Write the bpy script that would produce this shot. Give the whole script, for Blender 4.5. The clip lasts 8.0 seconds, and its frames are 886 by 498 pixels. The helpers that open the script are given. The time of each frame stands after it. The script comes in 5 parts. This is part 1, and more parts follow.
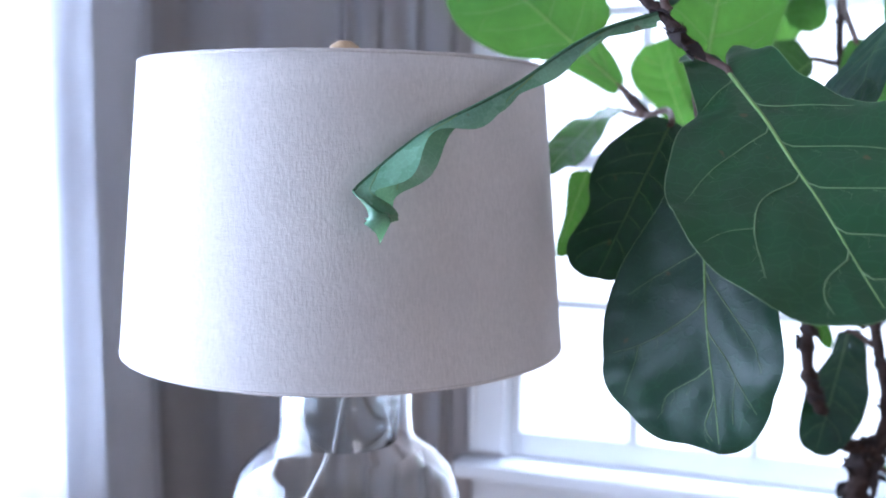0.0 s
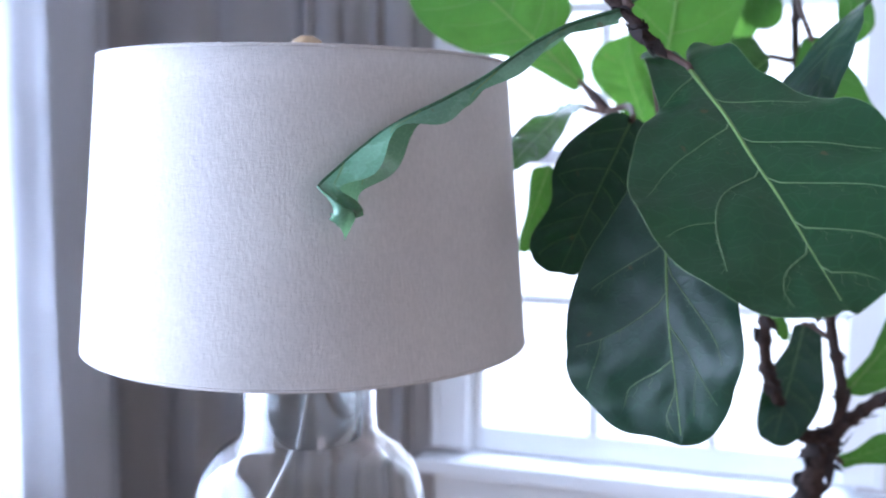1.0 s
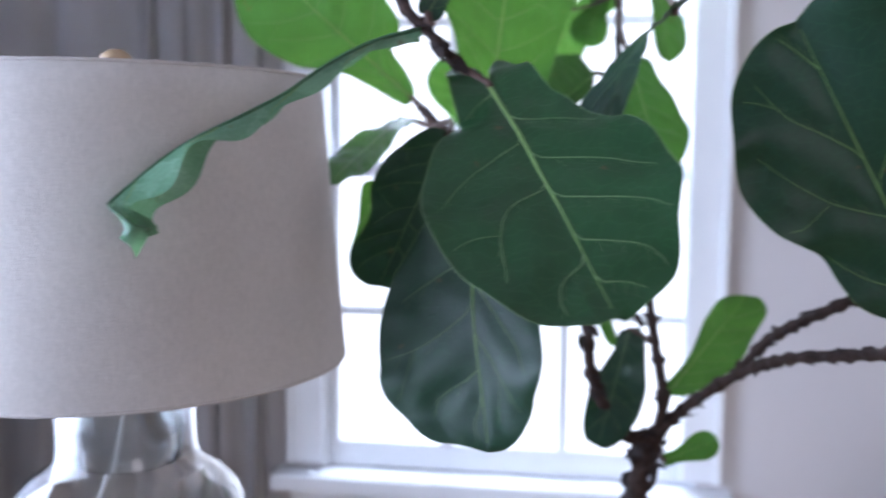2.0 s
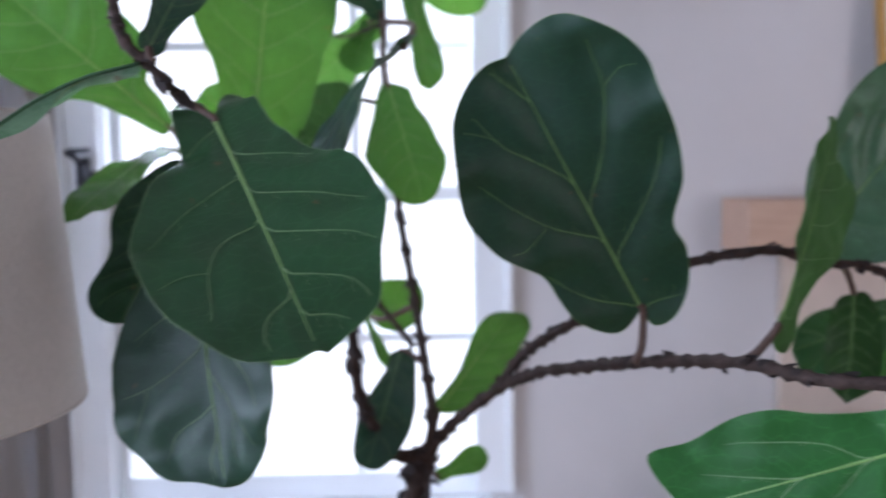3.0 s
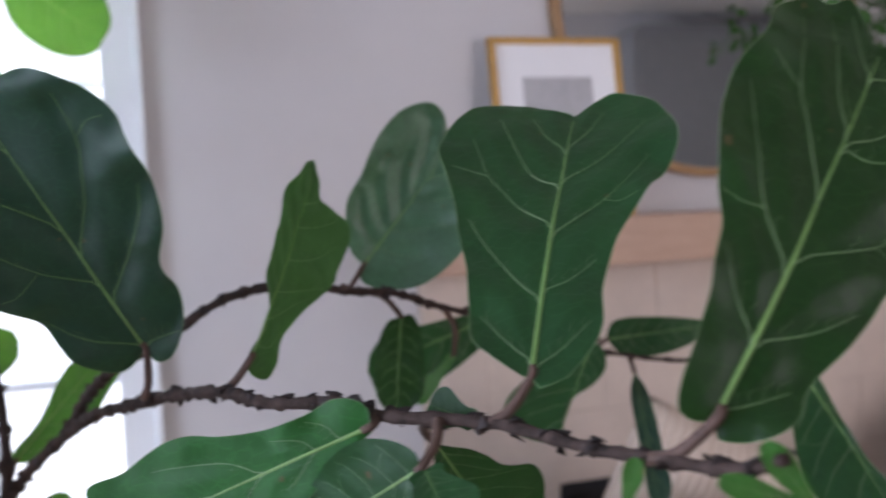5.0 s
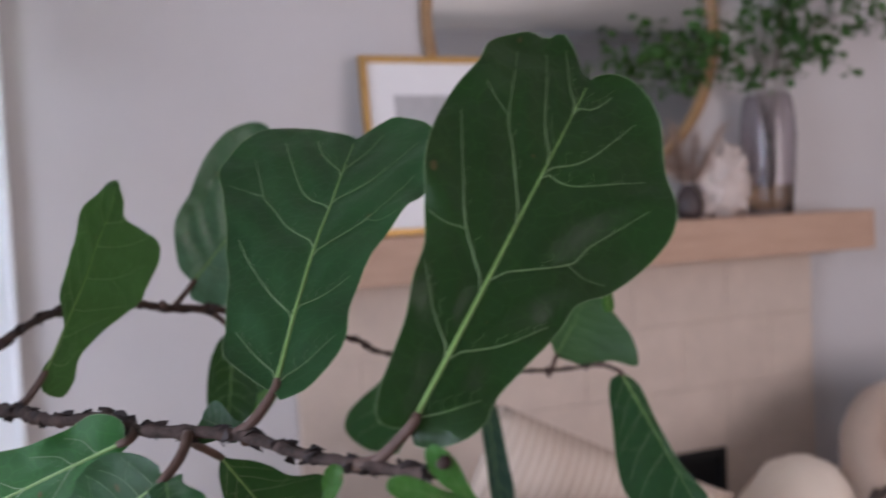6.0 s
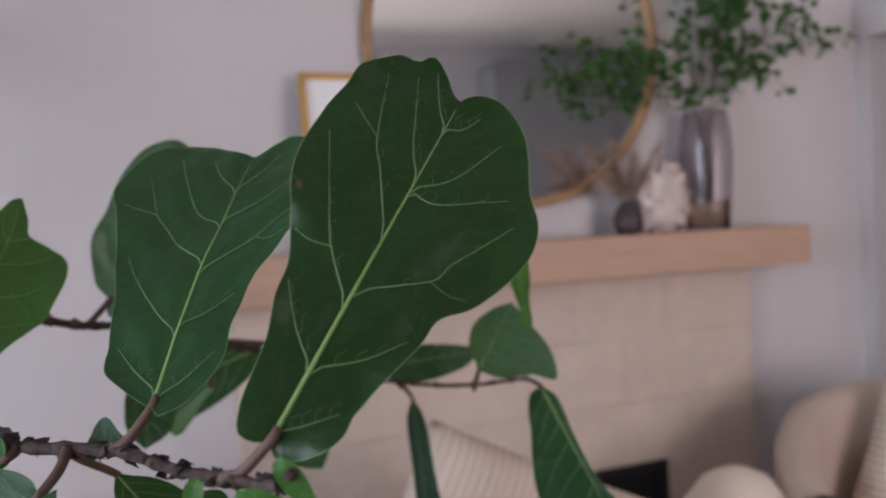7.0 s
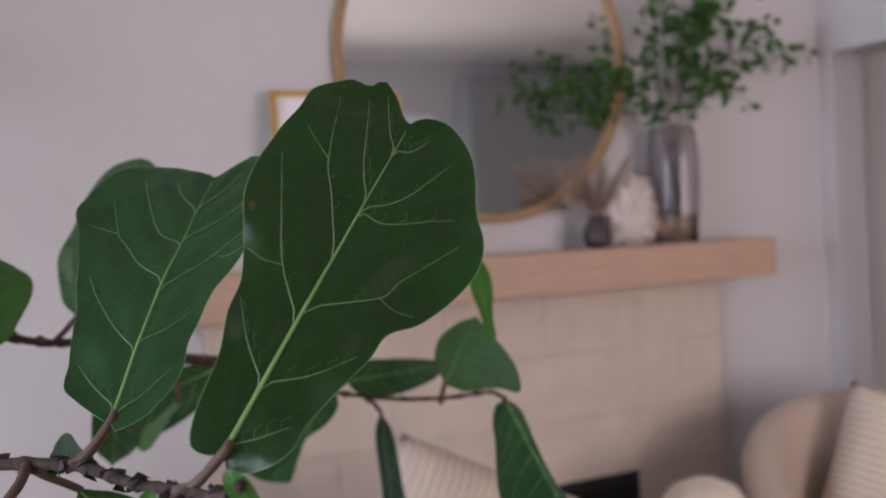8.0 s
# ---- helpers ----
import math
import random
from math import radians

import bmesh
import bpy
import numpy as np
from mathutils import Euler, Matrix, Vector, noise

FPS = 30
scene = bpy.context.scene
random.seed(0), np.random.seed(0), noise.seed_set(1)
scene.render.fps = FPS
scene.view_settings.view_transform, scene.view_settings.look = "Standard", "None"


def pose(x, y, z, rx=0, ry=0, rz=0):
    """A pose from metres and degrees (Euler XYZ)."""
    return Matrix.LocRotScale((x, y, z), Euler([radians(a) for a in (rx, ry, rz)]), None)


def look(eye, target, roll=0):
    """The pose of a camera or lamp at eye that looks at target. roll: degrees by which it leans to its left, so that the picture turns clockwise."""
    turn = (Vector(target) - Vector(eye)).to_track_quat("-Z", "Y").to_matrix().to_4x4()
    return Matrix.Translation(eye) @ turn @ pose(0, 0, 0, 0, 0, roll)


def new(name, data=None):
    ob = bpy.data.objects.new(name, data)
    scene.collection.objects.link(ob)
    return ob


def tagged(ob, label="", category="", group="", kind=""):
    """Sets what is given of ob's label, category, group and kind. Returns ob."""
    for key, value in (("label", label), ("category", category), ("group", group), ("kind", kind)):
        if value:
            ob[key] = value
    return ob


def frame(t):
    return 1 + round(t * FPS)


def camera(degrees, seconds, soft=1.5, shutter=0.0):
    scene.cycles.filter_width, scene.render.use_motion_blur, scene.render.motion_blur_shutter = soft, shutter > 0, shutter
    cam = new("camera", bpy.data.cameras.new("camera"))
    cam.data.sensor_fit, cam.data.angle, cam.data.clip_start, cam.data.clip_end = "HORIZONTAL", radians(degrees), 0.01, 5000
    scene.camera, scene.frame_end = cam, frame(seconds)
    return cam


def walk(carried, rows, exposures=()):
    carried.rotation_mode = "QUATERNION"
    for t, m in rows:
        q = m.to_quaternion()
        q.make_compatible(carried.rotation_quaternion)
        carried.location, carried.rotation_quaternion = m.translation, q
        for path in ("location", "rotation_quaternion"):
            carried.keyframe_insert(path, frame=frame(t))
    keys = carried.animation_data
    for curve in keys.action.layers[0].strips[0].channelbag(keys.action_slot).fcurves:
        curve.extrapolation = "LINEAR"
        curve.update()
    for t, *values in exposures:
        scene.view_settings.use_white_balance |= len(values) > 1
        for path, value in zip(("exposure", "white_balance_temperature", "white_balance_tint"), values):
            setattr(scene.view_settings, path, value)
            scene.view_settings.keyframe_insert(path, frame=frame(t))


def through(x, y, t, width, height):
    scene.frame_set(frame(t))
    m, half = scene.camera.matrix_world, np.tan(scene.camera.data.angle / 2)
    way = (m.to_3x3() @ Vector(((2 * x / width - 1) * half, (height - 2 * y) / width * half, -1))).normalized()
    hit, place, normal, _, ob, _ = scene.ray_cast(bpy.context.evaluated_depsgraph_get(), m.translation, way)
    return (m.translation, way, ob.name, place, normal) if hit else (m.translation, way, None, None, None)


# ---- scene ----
cam = camera(50.7, 8.0, soft=1.9, shutter=0.5)
METRES, EYE, TILT, LEAN, TURN = 0.70, 1.40, 0.0, 0.0, 18.0
ROWS = [
    (0.0, 0.0, 0.0, 0.0, 0.05, -6.4, -0.46),
    (0.5, -0.0181, -0.0022, -0.0011, -1.63, -6.6, -0.56),
    (1.0, -0.0061, -0.0017, -0.0006, -2.42, -6.63, -0.53),
    (2.5, 0.1442, -0.0404, 0.0131, -15.2, -5.37, 0.1),
    (3.0, 0.202, -0.0729, 0.024, -20.42, -4.84, 0.79),
    (3.5, 0.261, -0.1134, 0.0304, -25.68, -4.47, 1.22),
    (4.0, 0.3245, -0.1694, 0.0337, -29.62, -3.97, 1.56),
    (4.5, 0.4111, -0.2388, 0.0339, -32.88, -3.47, 1.98),
    (5.0, 0.4975, -0.3225, 0.0336, -35.34, -3.47, 2.45),
    (6.5, 0.6619, -0.5359, 0.0327, -41.19, -2.43, 2.6),
    (7.0, 0.6831, -0.5669, 0.0319, -41.83, -2.02, 2.73),
    (7.5, 0.6846, -0.5989, 0.0353, -42.77, -1.59, 2.87),
    (8.0, 0.683, -0.6153, 0.0356, -43.11, -1.24, 3.0),
]
walk(cam, [(t, pose(0, 0, EYE, TILT, LEAN, TURN) @ pose(METRES * x, METRES * y, METRES * z, 90 + pitch, roll, yaw)) for t, x, y, z, yaw, pitch, roll in ROWS],
     exposures=[(0.0, 0.33, 5450, 19), (1.0, 0.29, 5500, 19), (2.5, -0.06, 5880, 20), (3.5, -0.12, 5960, 20), (5.0, -0.13, 6210, 20), (6.5, -0.15, 6450, 22), (8.0, -0.17, 6650, 22)])
cam.data.dof.use_dof = True
cam.data.dof.focus_distance = 0.75
cam.data.dof.aperture_fstop = 4.4

# ---------------------------------------------------------------- light
world = bpy.data.worlds.new("sky")
scene.world = world
world.use_nodes = True
wn = world.node_tree.nodes
sky = wn.new("ShaderNodeTexSky")
sky.sky_type = "NISHITA"
sky.sun_disc = False
sky.sun_elevation, sky.sun_rotation = radians(48), radians(-70)
world.node_tree.links.new(sky.outputs[0], wn["Background"].inputs[0])
wn["Background"].inputs[1].default_value = 0.12


def area(name, m, sx, sy, power, colour=(1, 1, 1), spread=180.0):
    lamp = bpy.data.lights.new(name, "AREA")
    lamp.shape, lamp.size, lamp.size_y, lamp.energy, lamp.color = "RECTANGLE", sx, sy, power, colour
    lamp.spread = radians(spread)
    ob = new(name, lamp)
    ob.matrix_world = m
    return ob


# daylight at the window by the plant and the window behind the drape; last, an added fill lamp in an unseen window
# behind the walker
area("daylight_window", look((-0.10, 2.72, 2.42), (-0.10, 0.6, 1.05)), 1.15, 0.80, 66, (0.80, 0.90, 1.0))
area("daylight_side", look((-1.72, 0.38, 1.42), (0, 0.38, 1.25)), 2.54, 1.55, 102, (0.74, 0.86, 1.0), 120.0)
area("daylight_back", look((2.75, -2.46, 1.45), (2.9, 1.5, 1.15)), 1.80, 1.60, 36, (1.0, 0.93, 0.90), 120.0)

# ---------------------------------------------------------------- materials
def material(name, rough=0.6, metal=0.0):
    m = bpy.data.materials.new(name)
    m.use_nodes = True
    n, l = m.node_tree.nodes, m.node_tree.links
    b = n["Principled BSDF"]
    b.inputs["Roughness"].default_value, b.inputs["Metallic"].default_value = rough, metal
    return m, n, l, b


def coords(n, l, scale=(1, 1, 1), source="Object"):
    c, mp = n.new("ShaderNodeTexCoord"), n.new("ShaderNodeMapping")
    mp.inputs["Scale"].default_value = scale
    l.new(c.outputs[source], mp.inputs["Vector"])
    return mp.outputs["Vector"]


def tex(n, l, vec, scale, detail=4.0, rough=0.6):
    t = n.new("ShaderNodeTexNoise")
    t.inputs["Scale"].default_value, t.inputs["Detail"].default_value, t.inputs["Roughness"].default_value = scale, detail, rough
    l.new(vec, t.inputs["Vector"])
    return t.outputs["Fac"]


def ramp(n, l, fac, stops):
    r = n.new("ShaderNodeValToRGB")
    e = r.color_ramp.elements
    while len(e) < len(stops):
        e.new(0.5)
    for i, (p, c) in enumerate(stops):
        e[i].position, e[i].color = p, (*c, 1)
    l.new(fac, r.inputs["Fac"])
    return r.outputs["Color"]


def mixed(n, l, fac, a, b, blend="MIX"):
    m = n.new("ShaderNodeMix")
    m.data_type, m.blend_type = "RGBA", blend
    for sock, v in ((m.inputs[0], fac), (m.inputs[6], a), (m.inputs[7], b)):
        if isinstance(v, (int, float)):
            sock.default_value = v
        elif isinstance(v, tuple):
            sock.default_value = (*v, 1)
        else:
            l.new(v, sock)
    return m.outputs[2]


def bumped(n, l, b, height, strength, distance=0.002):
    bp = n.new("ShaderNodeBump")
    bp.inputs["Strength"].default_value, bp.inputs["Distance"].default_value = strength, distance
    l.new(height, bp.inputs["Height"])
    l.new(bp.outputs["Normal"], b.inputs["Normal"])
    return bp


def plain(name, colour, rough=0.6, metal=0.0, vary=0.12, scale=14.0, bump=0.15, stretch=(1, 1, 1), fine=180.0):
    """A surface of one colour with blotches, fine grain and a little relief."""
    m, n, l, b = material(name, rough, metal)
    v = coords(n, l, stretch)
    big, small = tex(n, l, v, scale), tex(n, l, v, fine, 2.0)
    dark = tuple(c * (1 - vary) for c in colour)
    lite = tuple(min(1, c * (1 + vary)) for c in colour)
    c1 = ramp(n, l, big, [(0.3, dark), (0.7, lite)])
    l.new(mixed(n, l, 0.25, c1, ramp(n, l, small, [(0.35, dark), (0.65, lite)])), b.inputs["Base Color"])
    bumped(n, l, b, small, bump, 0.001)
    return m


def leaf_material(name, deep, fresh, glow, through, rough, fine=80.0, gloss=0.24):
    """Waxy blade: blotches, a fine net of small veins, quilting between the side veins, light that shines through."""
    m, n, l, b = material(name, rough)
    b.inputs["Specular IOR Level"].default_value = gloss
    v = coords(n, l)
    uv = coords(n, l, (1, 1, 1), "UV")
    info = n.new("ShaderNodeObjectInfo")
    blot = tex(n, l, v, 16.0, 4.0)
    net = n.new("ShaderNodeTexVoronoi")
    net.feature = "DISTANCE_TO_EDGE"
    net.inputs["Scale"].default_value = fine
    warp = n.new("ShaderNodeVectorMath")
    warp.operation = "MULTIPLY_ADD"
    nz = n.new("ShaderNodeTexNoise")
    nz.inputs["Scale"].default_value = 30.0
    l.new(v, nz.inputs["Vector"])
    l.new(nz.outputs["Color"], warp.inputs[0])
    warp.inputs[1].default_value = (0.02, 0.02, 0.02)
    l.new(v, warp.inputs[2])
    l.new(warp.outputs[0], net.inputs["Vector"])
    lines = ramp(n, l, net.outputs["Distance"], [(0.0, (1, 1, 1)), (0.045, (0, 0, 0))])
    base = ramp(n, l, blot, [(0.30, deep), (0.72, fresh)])
    base = mixed(n, l, 0.22, base, mixed(n, l, info.outputs["Random"], deep, fresh))
    base = mixed(n, l, mixed(n, l, 0.70, lines, (0, 0, 0)), base, tuple(min(1, c * 2.1) for c in fresh))
    spots = ramp(n, l, tex(n, l, v, 70.0, 1.0), [(0.755, (0, 0, 0)), (0.79, (0.7, 0.7, 0.7))])
    base = mixed(n, l, spots, base, (0.085, 0.045, 0.020))
    l.new(base, b.inputs["Base Color"])
    sep = n.new("ShaderNodeSeparateXYZ")
    l.new(uv, sep.inputs[0])
    wave = n.new("ShaderNodeMath")
    wave.operation = "SINE"
    mul = n.new("ShaderNodeMath")
    mul.operation = "MULTIPLY"
    mul.inputs[1].default_value = 2 * math.pi
    l.new(sep.outputs[0], mul.inputs[0])
    l.new(mul.outputs[0], wave.inputs[0])
    add = n.new("ShaderNodeMath")
    add.operation = "MULTIPLY_ADD"
    l.new(wave.outputs[0], add.inputs[0])
    add.inputs[1].default_value = 0.10
    l.new(tex(n, l, v, 38.0, 3.0), add.inputs[2])
    bp = bumped(n, l, b, add.outputs[0], 0.40, 0.0022)
    bp2 = n.new("ShaderNodeBump")
    bp2.inputs["Strength"].default_value, bp2.inputs["Distance"].default_value = 0.25, 0.0006
    l.new(lines, bp2.inputs["Height"])
    l.new(bp.outputs["Normal"], bp2.inputs["Normal"])
    l.new(bp2.outputs["Normal"], b.inputs["Normal"])
    rr = n.new("ShaderNodeMapRange")
    rr.inputs["To Min"].default_value, rr.inputs["To Max"].default_value = rough - 0.08, rough + 0.14
    l.new(blot, rr.inputs["Value"])
    l.new(rr.outputs[0], b.inputs["Roughness"])
    t, mx = n.new("ShaderNodeBsdfTranslucent"), n.new("ShaderNodeMixShader")
    l.new(mixed(n, l, 0.75, base, glow), t.inputs["Color"])
    mx.inputs[0].default_value = through
    l.new(b.outputs[0], mx.inputs[1])
    l.new(t.outputs[0], mx.inputs[2])
    l.new(mx.outputs[0], n["Material Output"].inputs["Surface"])
    return m


def cloth(name, colour, weave=900.0, through=0.0, rough=0.85, vary=0.1, slub=0.5, stretch=(1, 1, 1)):
    """Woven cloth: crossed threads with slubs, some light let through."""
    m, n, l, b = material(name, rough)
    v = coords(n, l, stretch)
    a = tex(n, l, coords(n, l, (0.35, 0.35, 1.2)), weave * 0.5, 2.0)
    c = tex(n, l, coords(n, l, (1.1, 1.1, 0.30)), weave * 0.45, 2.0)
    threads = mixed(n, l, 0.68, a, c)
    blot = tex(n, l, v, 5.0)
    dark, lite = tuple(k * (1 - vary) for k in colour), tuple(min(1, k * (1 + vary)) for k in colour)
    col = mixed(n, l, 0.5, ramp(n, l, threads, [(0.32, dark), (0.68, lite)]), ramp(n, l, blot, [(0.3, dark), (0.7, lite)]))
    l.new(col, b.inputs["Base Color"])
    b.inputs["Sheen Weight"].default_value = 0.15
    bumped(n, l, b, threads, slub, 0.0012)
    if through:
        t, mx = n.new("ShaderNodeBsdfTranslucent"), n.new("ShaderNodeMixShader")
        l.new(col, t.inputs["Color"])
        mx.inputs[0].default_value = through
        l.new(b.outputs[0], mx.inputs[1])
        l.new(t.outputs[0], mx.inputs[2])
        l.new(mx.outputs[0], n["Material Output"].inputs["Surface"])
    return m


def wood(name, dark, lite, rough=0.5, along=(1, 12, 12), scale=6.0):
    m, n, l, b = material(name, rough)
    v = coords(n, l, along)
    g, f = tex(n, l, v, scale, 6.0, 0.65), tex(n, l, v, scale * 9, 3.0)
    l.new(mixed(n, l, 0.35, ramp(n, l, g, [(0.3, dark), (0.7, lite)]), ramp(n, l, f, [(0.35, dark), (0.65, lite)])), b.inputs["Base Color"])
    bumped(n, l, b, f, 0.2, 0.001)
    return m


def glass(name, colour=(0.95, 0.97, 0.97), rough=0.0, ior=1.45):
    m, n, l, b = material(name, rough)
    b.inputs["Transmission Weight"].default_value, b.inputs["IOR"].default_value = 1.0, ior
    b.inputs["Base Color"].default_value = (*colour, 1)
    return m


OUTDOORS, _n, _l, _b = material("bright_overcast_distance", 1.0)
_b.inputs["Base Color"].default_value = (0.0, 0.0, 0.0, 1)
_l.new(ramp(_n, _l, tex(_n, _l, coords(_n, _l), 0.8, 3.0), [(0.3, (0.88, 0.95, 1.0)), (0.7, (0.98, 1.0, 1.0))]), _b.inputs["Emission Color"])
_b.inputs["Emission Strength"].default_value = 1.9
WALL = plain("wall_paint", (0.555, 0.530, 0.530), 0.75, vary=0.03, scale=3.0, bump=0.12, fine=260.0)
CEIL = plain("ceiling_paint", (0.82, 0.80, 0.77), 0.8, vary=0.02, scale=2.0)
TRIM = plain("trim_paint", (0.80, 0.82, 0.84), 0.35, vary=0.03, scale=8.0, bump=0.05)
FLOOR = wood("floor_oak", (0.26, 0.17, 0.10), (0.42, 0.30, 0.19), 0.4, (1, 10, 10), 4.0)
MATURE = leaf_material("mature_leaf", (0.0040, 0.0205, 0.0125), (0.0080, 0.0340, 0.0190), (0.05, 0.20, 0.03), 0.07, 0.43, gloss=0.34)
GREEN = leaf_material("green_leaf", (0.0050, 0.0270, 0.0085), (0.0100, 0.0440, 0.0145), (0.06, 0.24, 0.03), 0.09, 0.38, gloss=0.30)
MIDDLE = leaf_material("middle_leaf", (0.0040, 0.0250, 0.0064), (0.0086, 0.0440, 0.0112), (0.09, 0.28, 0.03), 0.11, 0.44)
BRIGHT = leaf_material("bright_leaf", (0.0080, 0.0520, 0.0100), (0.0160, 0.0840, 0.0170), (0.10, 0.30, 0.03), 0.12, 0.52, gloss=0.14)
UNDER = leaf_material("leaf_underside", (0.0170, 0.0480, 0.0150), (0.0300, 0.0760, 0.0260), (0.12, 0.32, 0.05), 0.16, 0.50, gloss=0.22)
# darker copy of the middle leaf: shade from the light's angle is in the colour
DEEP = leaf_material("deep_shaded_leaf", (0.0036, 0.0165, 0.0028), (0.0075, 0.0290, 0.0050), (0.09, 0.27, 0.03), 0.09, 0.36)
# window sheen on a turned leaf, put into a paler base colour
PALE = leaf_material("pale_sheen_leaf", (0.024, 0.066, 0.036), (0.048, 0.112, 0.064), (0.12, 0.32, 0.08), 0.12, 0.36, gloss=0.5)
# the window's pale reflection on the rolled leaf is mixed into this colour
ROLLED = leaf_material("rolled_sheen_leaf", (0.045, 0.140, 0.072), (0.150, 0.280, 0.185), (0.24, 0.46, 0.18), 0.22, 0.24, 190.0)
ROLLED.node_tree.nodes["Principled BSDF"].inputs["Specular IOR Level"].default_value = 0.5
# young shoots, and leaves whose backlight is put into lighter base and glow
YOUNG_BACKLIT = leaf_material("young_backlit_leaf", (0.014, 0.066, 0.012), (0.028, 0.108, 0.018), (0.20, 0.46, 0.05), 0.23, 0.42)
VEIN = plain("leaf_vein", (0.125, 0.220, 0.055), 0.5, vary=0.15, scale=40.0)
VEIN_SIDE = plain("leaf_side_vein", (0.115, 0.185, 0.075), 0.5, vary=0.15, scale=40.0)
VEIN_MID = plain("olive_leaf_vein", (0.105, 0.190, 0.050), 0.5, vary=0.2, scale=40.0)
VEIN_DULL = plain("dull_leaf_vein", (0.055, 0.11, 0.030), 0.5, vary=0.2, scale=40.0)
VEIN_PALE = leaf_material("pale_sheen_leaf", (0.030, 0.082, 0.042), (0.060, 0.140, 0.075), (0.12, 0.32, 0.08), 0.14, 0.26)
STALK = plain("leaf_stalk", (0.080, 0.048, 0.038), 0.6, vary=0.3, scale=60.0, bump=0.4)
BARK = plain("fig_bark", (0.038, 0.024, 0.020), 0.85, vary=0.75, scale=70.0, bump=0.9, fine=320.0)
for _m in (BARK, STALK):
    _m.node_tree.nodes["Principled BSDF"].inputs["Specular IOR Level"].default_value = 0.18
FLAKE = plain("bark_flake", (0.022, 0.014, 0.013), 0.9, vary=0.4, scale=90.0, bump=0.5)
LINEN = cloth("shade_linen", (0.61, 0.565, 0.530), 900.0, 0.16, 0.9, 0.15, 0.75)
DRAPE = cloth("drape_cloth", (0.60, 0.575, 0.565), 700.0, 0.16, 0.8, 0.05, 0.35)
# the side window's light is partly put into this paler, cooler cloth colour
LIT_DRAPE = cloth("lit_drape_cloth", (0.80, 0.80, 0.82), 700.0, 0.05, 0.8, 0.04, 0.3)
OAK = wood("mantel_oak", (0.40, 0.25, 0.175), (0.52, 0.345, 0.25), 0.55, (1, 9, 14), 7.0)
STONE = plain("surround_stone", (0.57, 0.465, 0.39), 0.6, vary=0.09, scale=9.0, bump=0.25, fine=90.0)
GROUT = plain("grout", (0.52, 0.425, 0.36), 0.9, vary=0.1)
GOLD = plain("brushed_gold", (0.50, 0.30, 0.10), 0.38, 0.75, vary=0.12, scale=30.0)
HOOP = wood("mirror_frame_wood", (0.24, 0.13, 0.055), (0.38, 0.22, 0.10), 0.45, (3, 3, 3), 9.0)
BEAM = wood("finial_wood", (0.27, 0.17, 0.09), (0.48, 0.34, 0.20), 0.45, (8, 8, 2), 14.0)
GLASS = glass("clear_glass", ior=1.42)
PANE = glass("window_glass", (1, 1, 1), 0.0, 1.1)
MIRROR, _n, _l, _b = material("mirror_silver", 0.015, 1.0)
_b.inputs["Base Color"].default_value = (0.86, 0.87, 0.87, 1)
BLACK = plain("firebox_black", (0.010, 0.010, 0.011), 0.7, vary=0.4)
BRONZE = plain("dark_bronze", (0.018, 0.018, 0.026), 0.5, 0.15, vary=0.3)
CREAM = cloth("cream_cloth", (0.70, 0.60, 0.50), 400.0, 0, 0.9, 0.08, 0.8)
TAN = cloth("tan_cloth", (0.46, 0.355, 0.285), 500.0, 0, 0.85, 0.10, 0.6)
PIPING = plain("dark_piping", (0.045, 0.030, 0.024), 0.7, vary=0.2)


# ---------------------------------------------------------------- builders
def part(name, bm, mat, parent=None, label="", smooth=True):
    """Links a bmesh as one mesh object, under a thing or a part."""
    me = bpy.data.meshes.new(name)
    bm.normal_update()
    bm.to_mesh(me)
    bm.free()
    for f in me.polygons:
        f.use_smooth = smooth
    me.materials.append(mat)
    ob = new(name, me)
    if parent:
        ob.parent = parent
    if label:
        ob["label"] = label
    return ob


def thing(name, label, category, group="", kind="", at=(0, 0, 0), rz=0.0):
    ob = tagged(new(name), label, category, group, kind)
    ob.matrix_world = pose(*at, 0, 0, rz)
    return ob


def box(lo, hi, bevel=0.004, bm=None, segs=2):
    bm = bm or bmesh.new()
    c = [(a + b) / 2 for a, b in zip(lo, hi)]
    s = [abs(b - a) for a, b in zip(lo, hi)]
    r = bmesh.ops.create_cube(bm, size=1, matrix=Matrix.LocRotScale(c, None, s))
    if bevel:
        bevel = min(bevel, min(s) * 0.45)
        es = list({e for v in r["verts"] for e in v.link_edges})
        bmesh.ops.bevel(bm, geom=es, offset=bevel, segments=segs, affect="EDGES", profile=0.5)
    return bm


def lathe(rings, segs=48, bm=None, centre=(0, 0), wobble=0.0):
    """A turned form from (radius, height) rings."""
    bm = bm or bmesh.new()
    loops = []
    for k, (r, z) in enumerate(rings):
        loops.append([bm.verts.new((centre[0] + r * (1 + wobble * math.sin(3 * a + k)) * math.cos(a), centre[1] + r * math.sin(a), z))
                      for a in (2 * math.pi * i / segs for i in range(segs))])
    for a, b in zip(loops, loops[1:]):
        for i in range(segs):
            bm.faces.new((a[i], a[(i + 1) % segs], b[(i + 1) % segs], b[i]))
    return bm


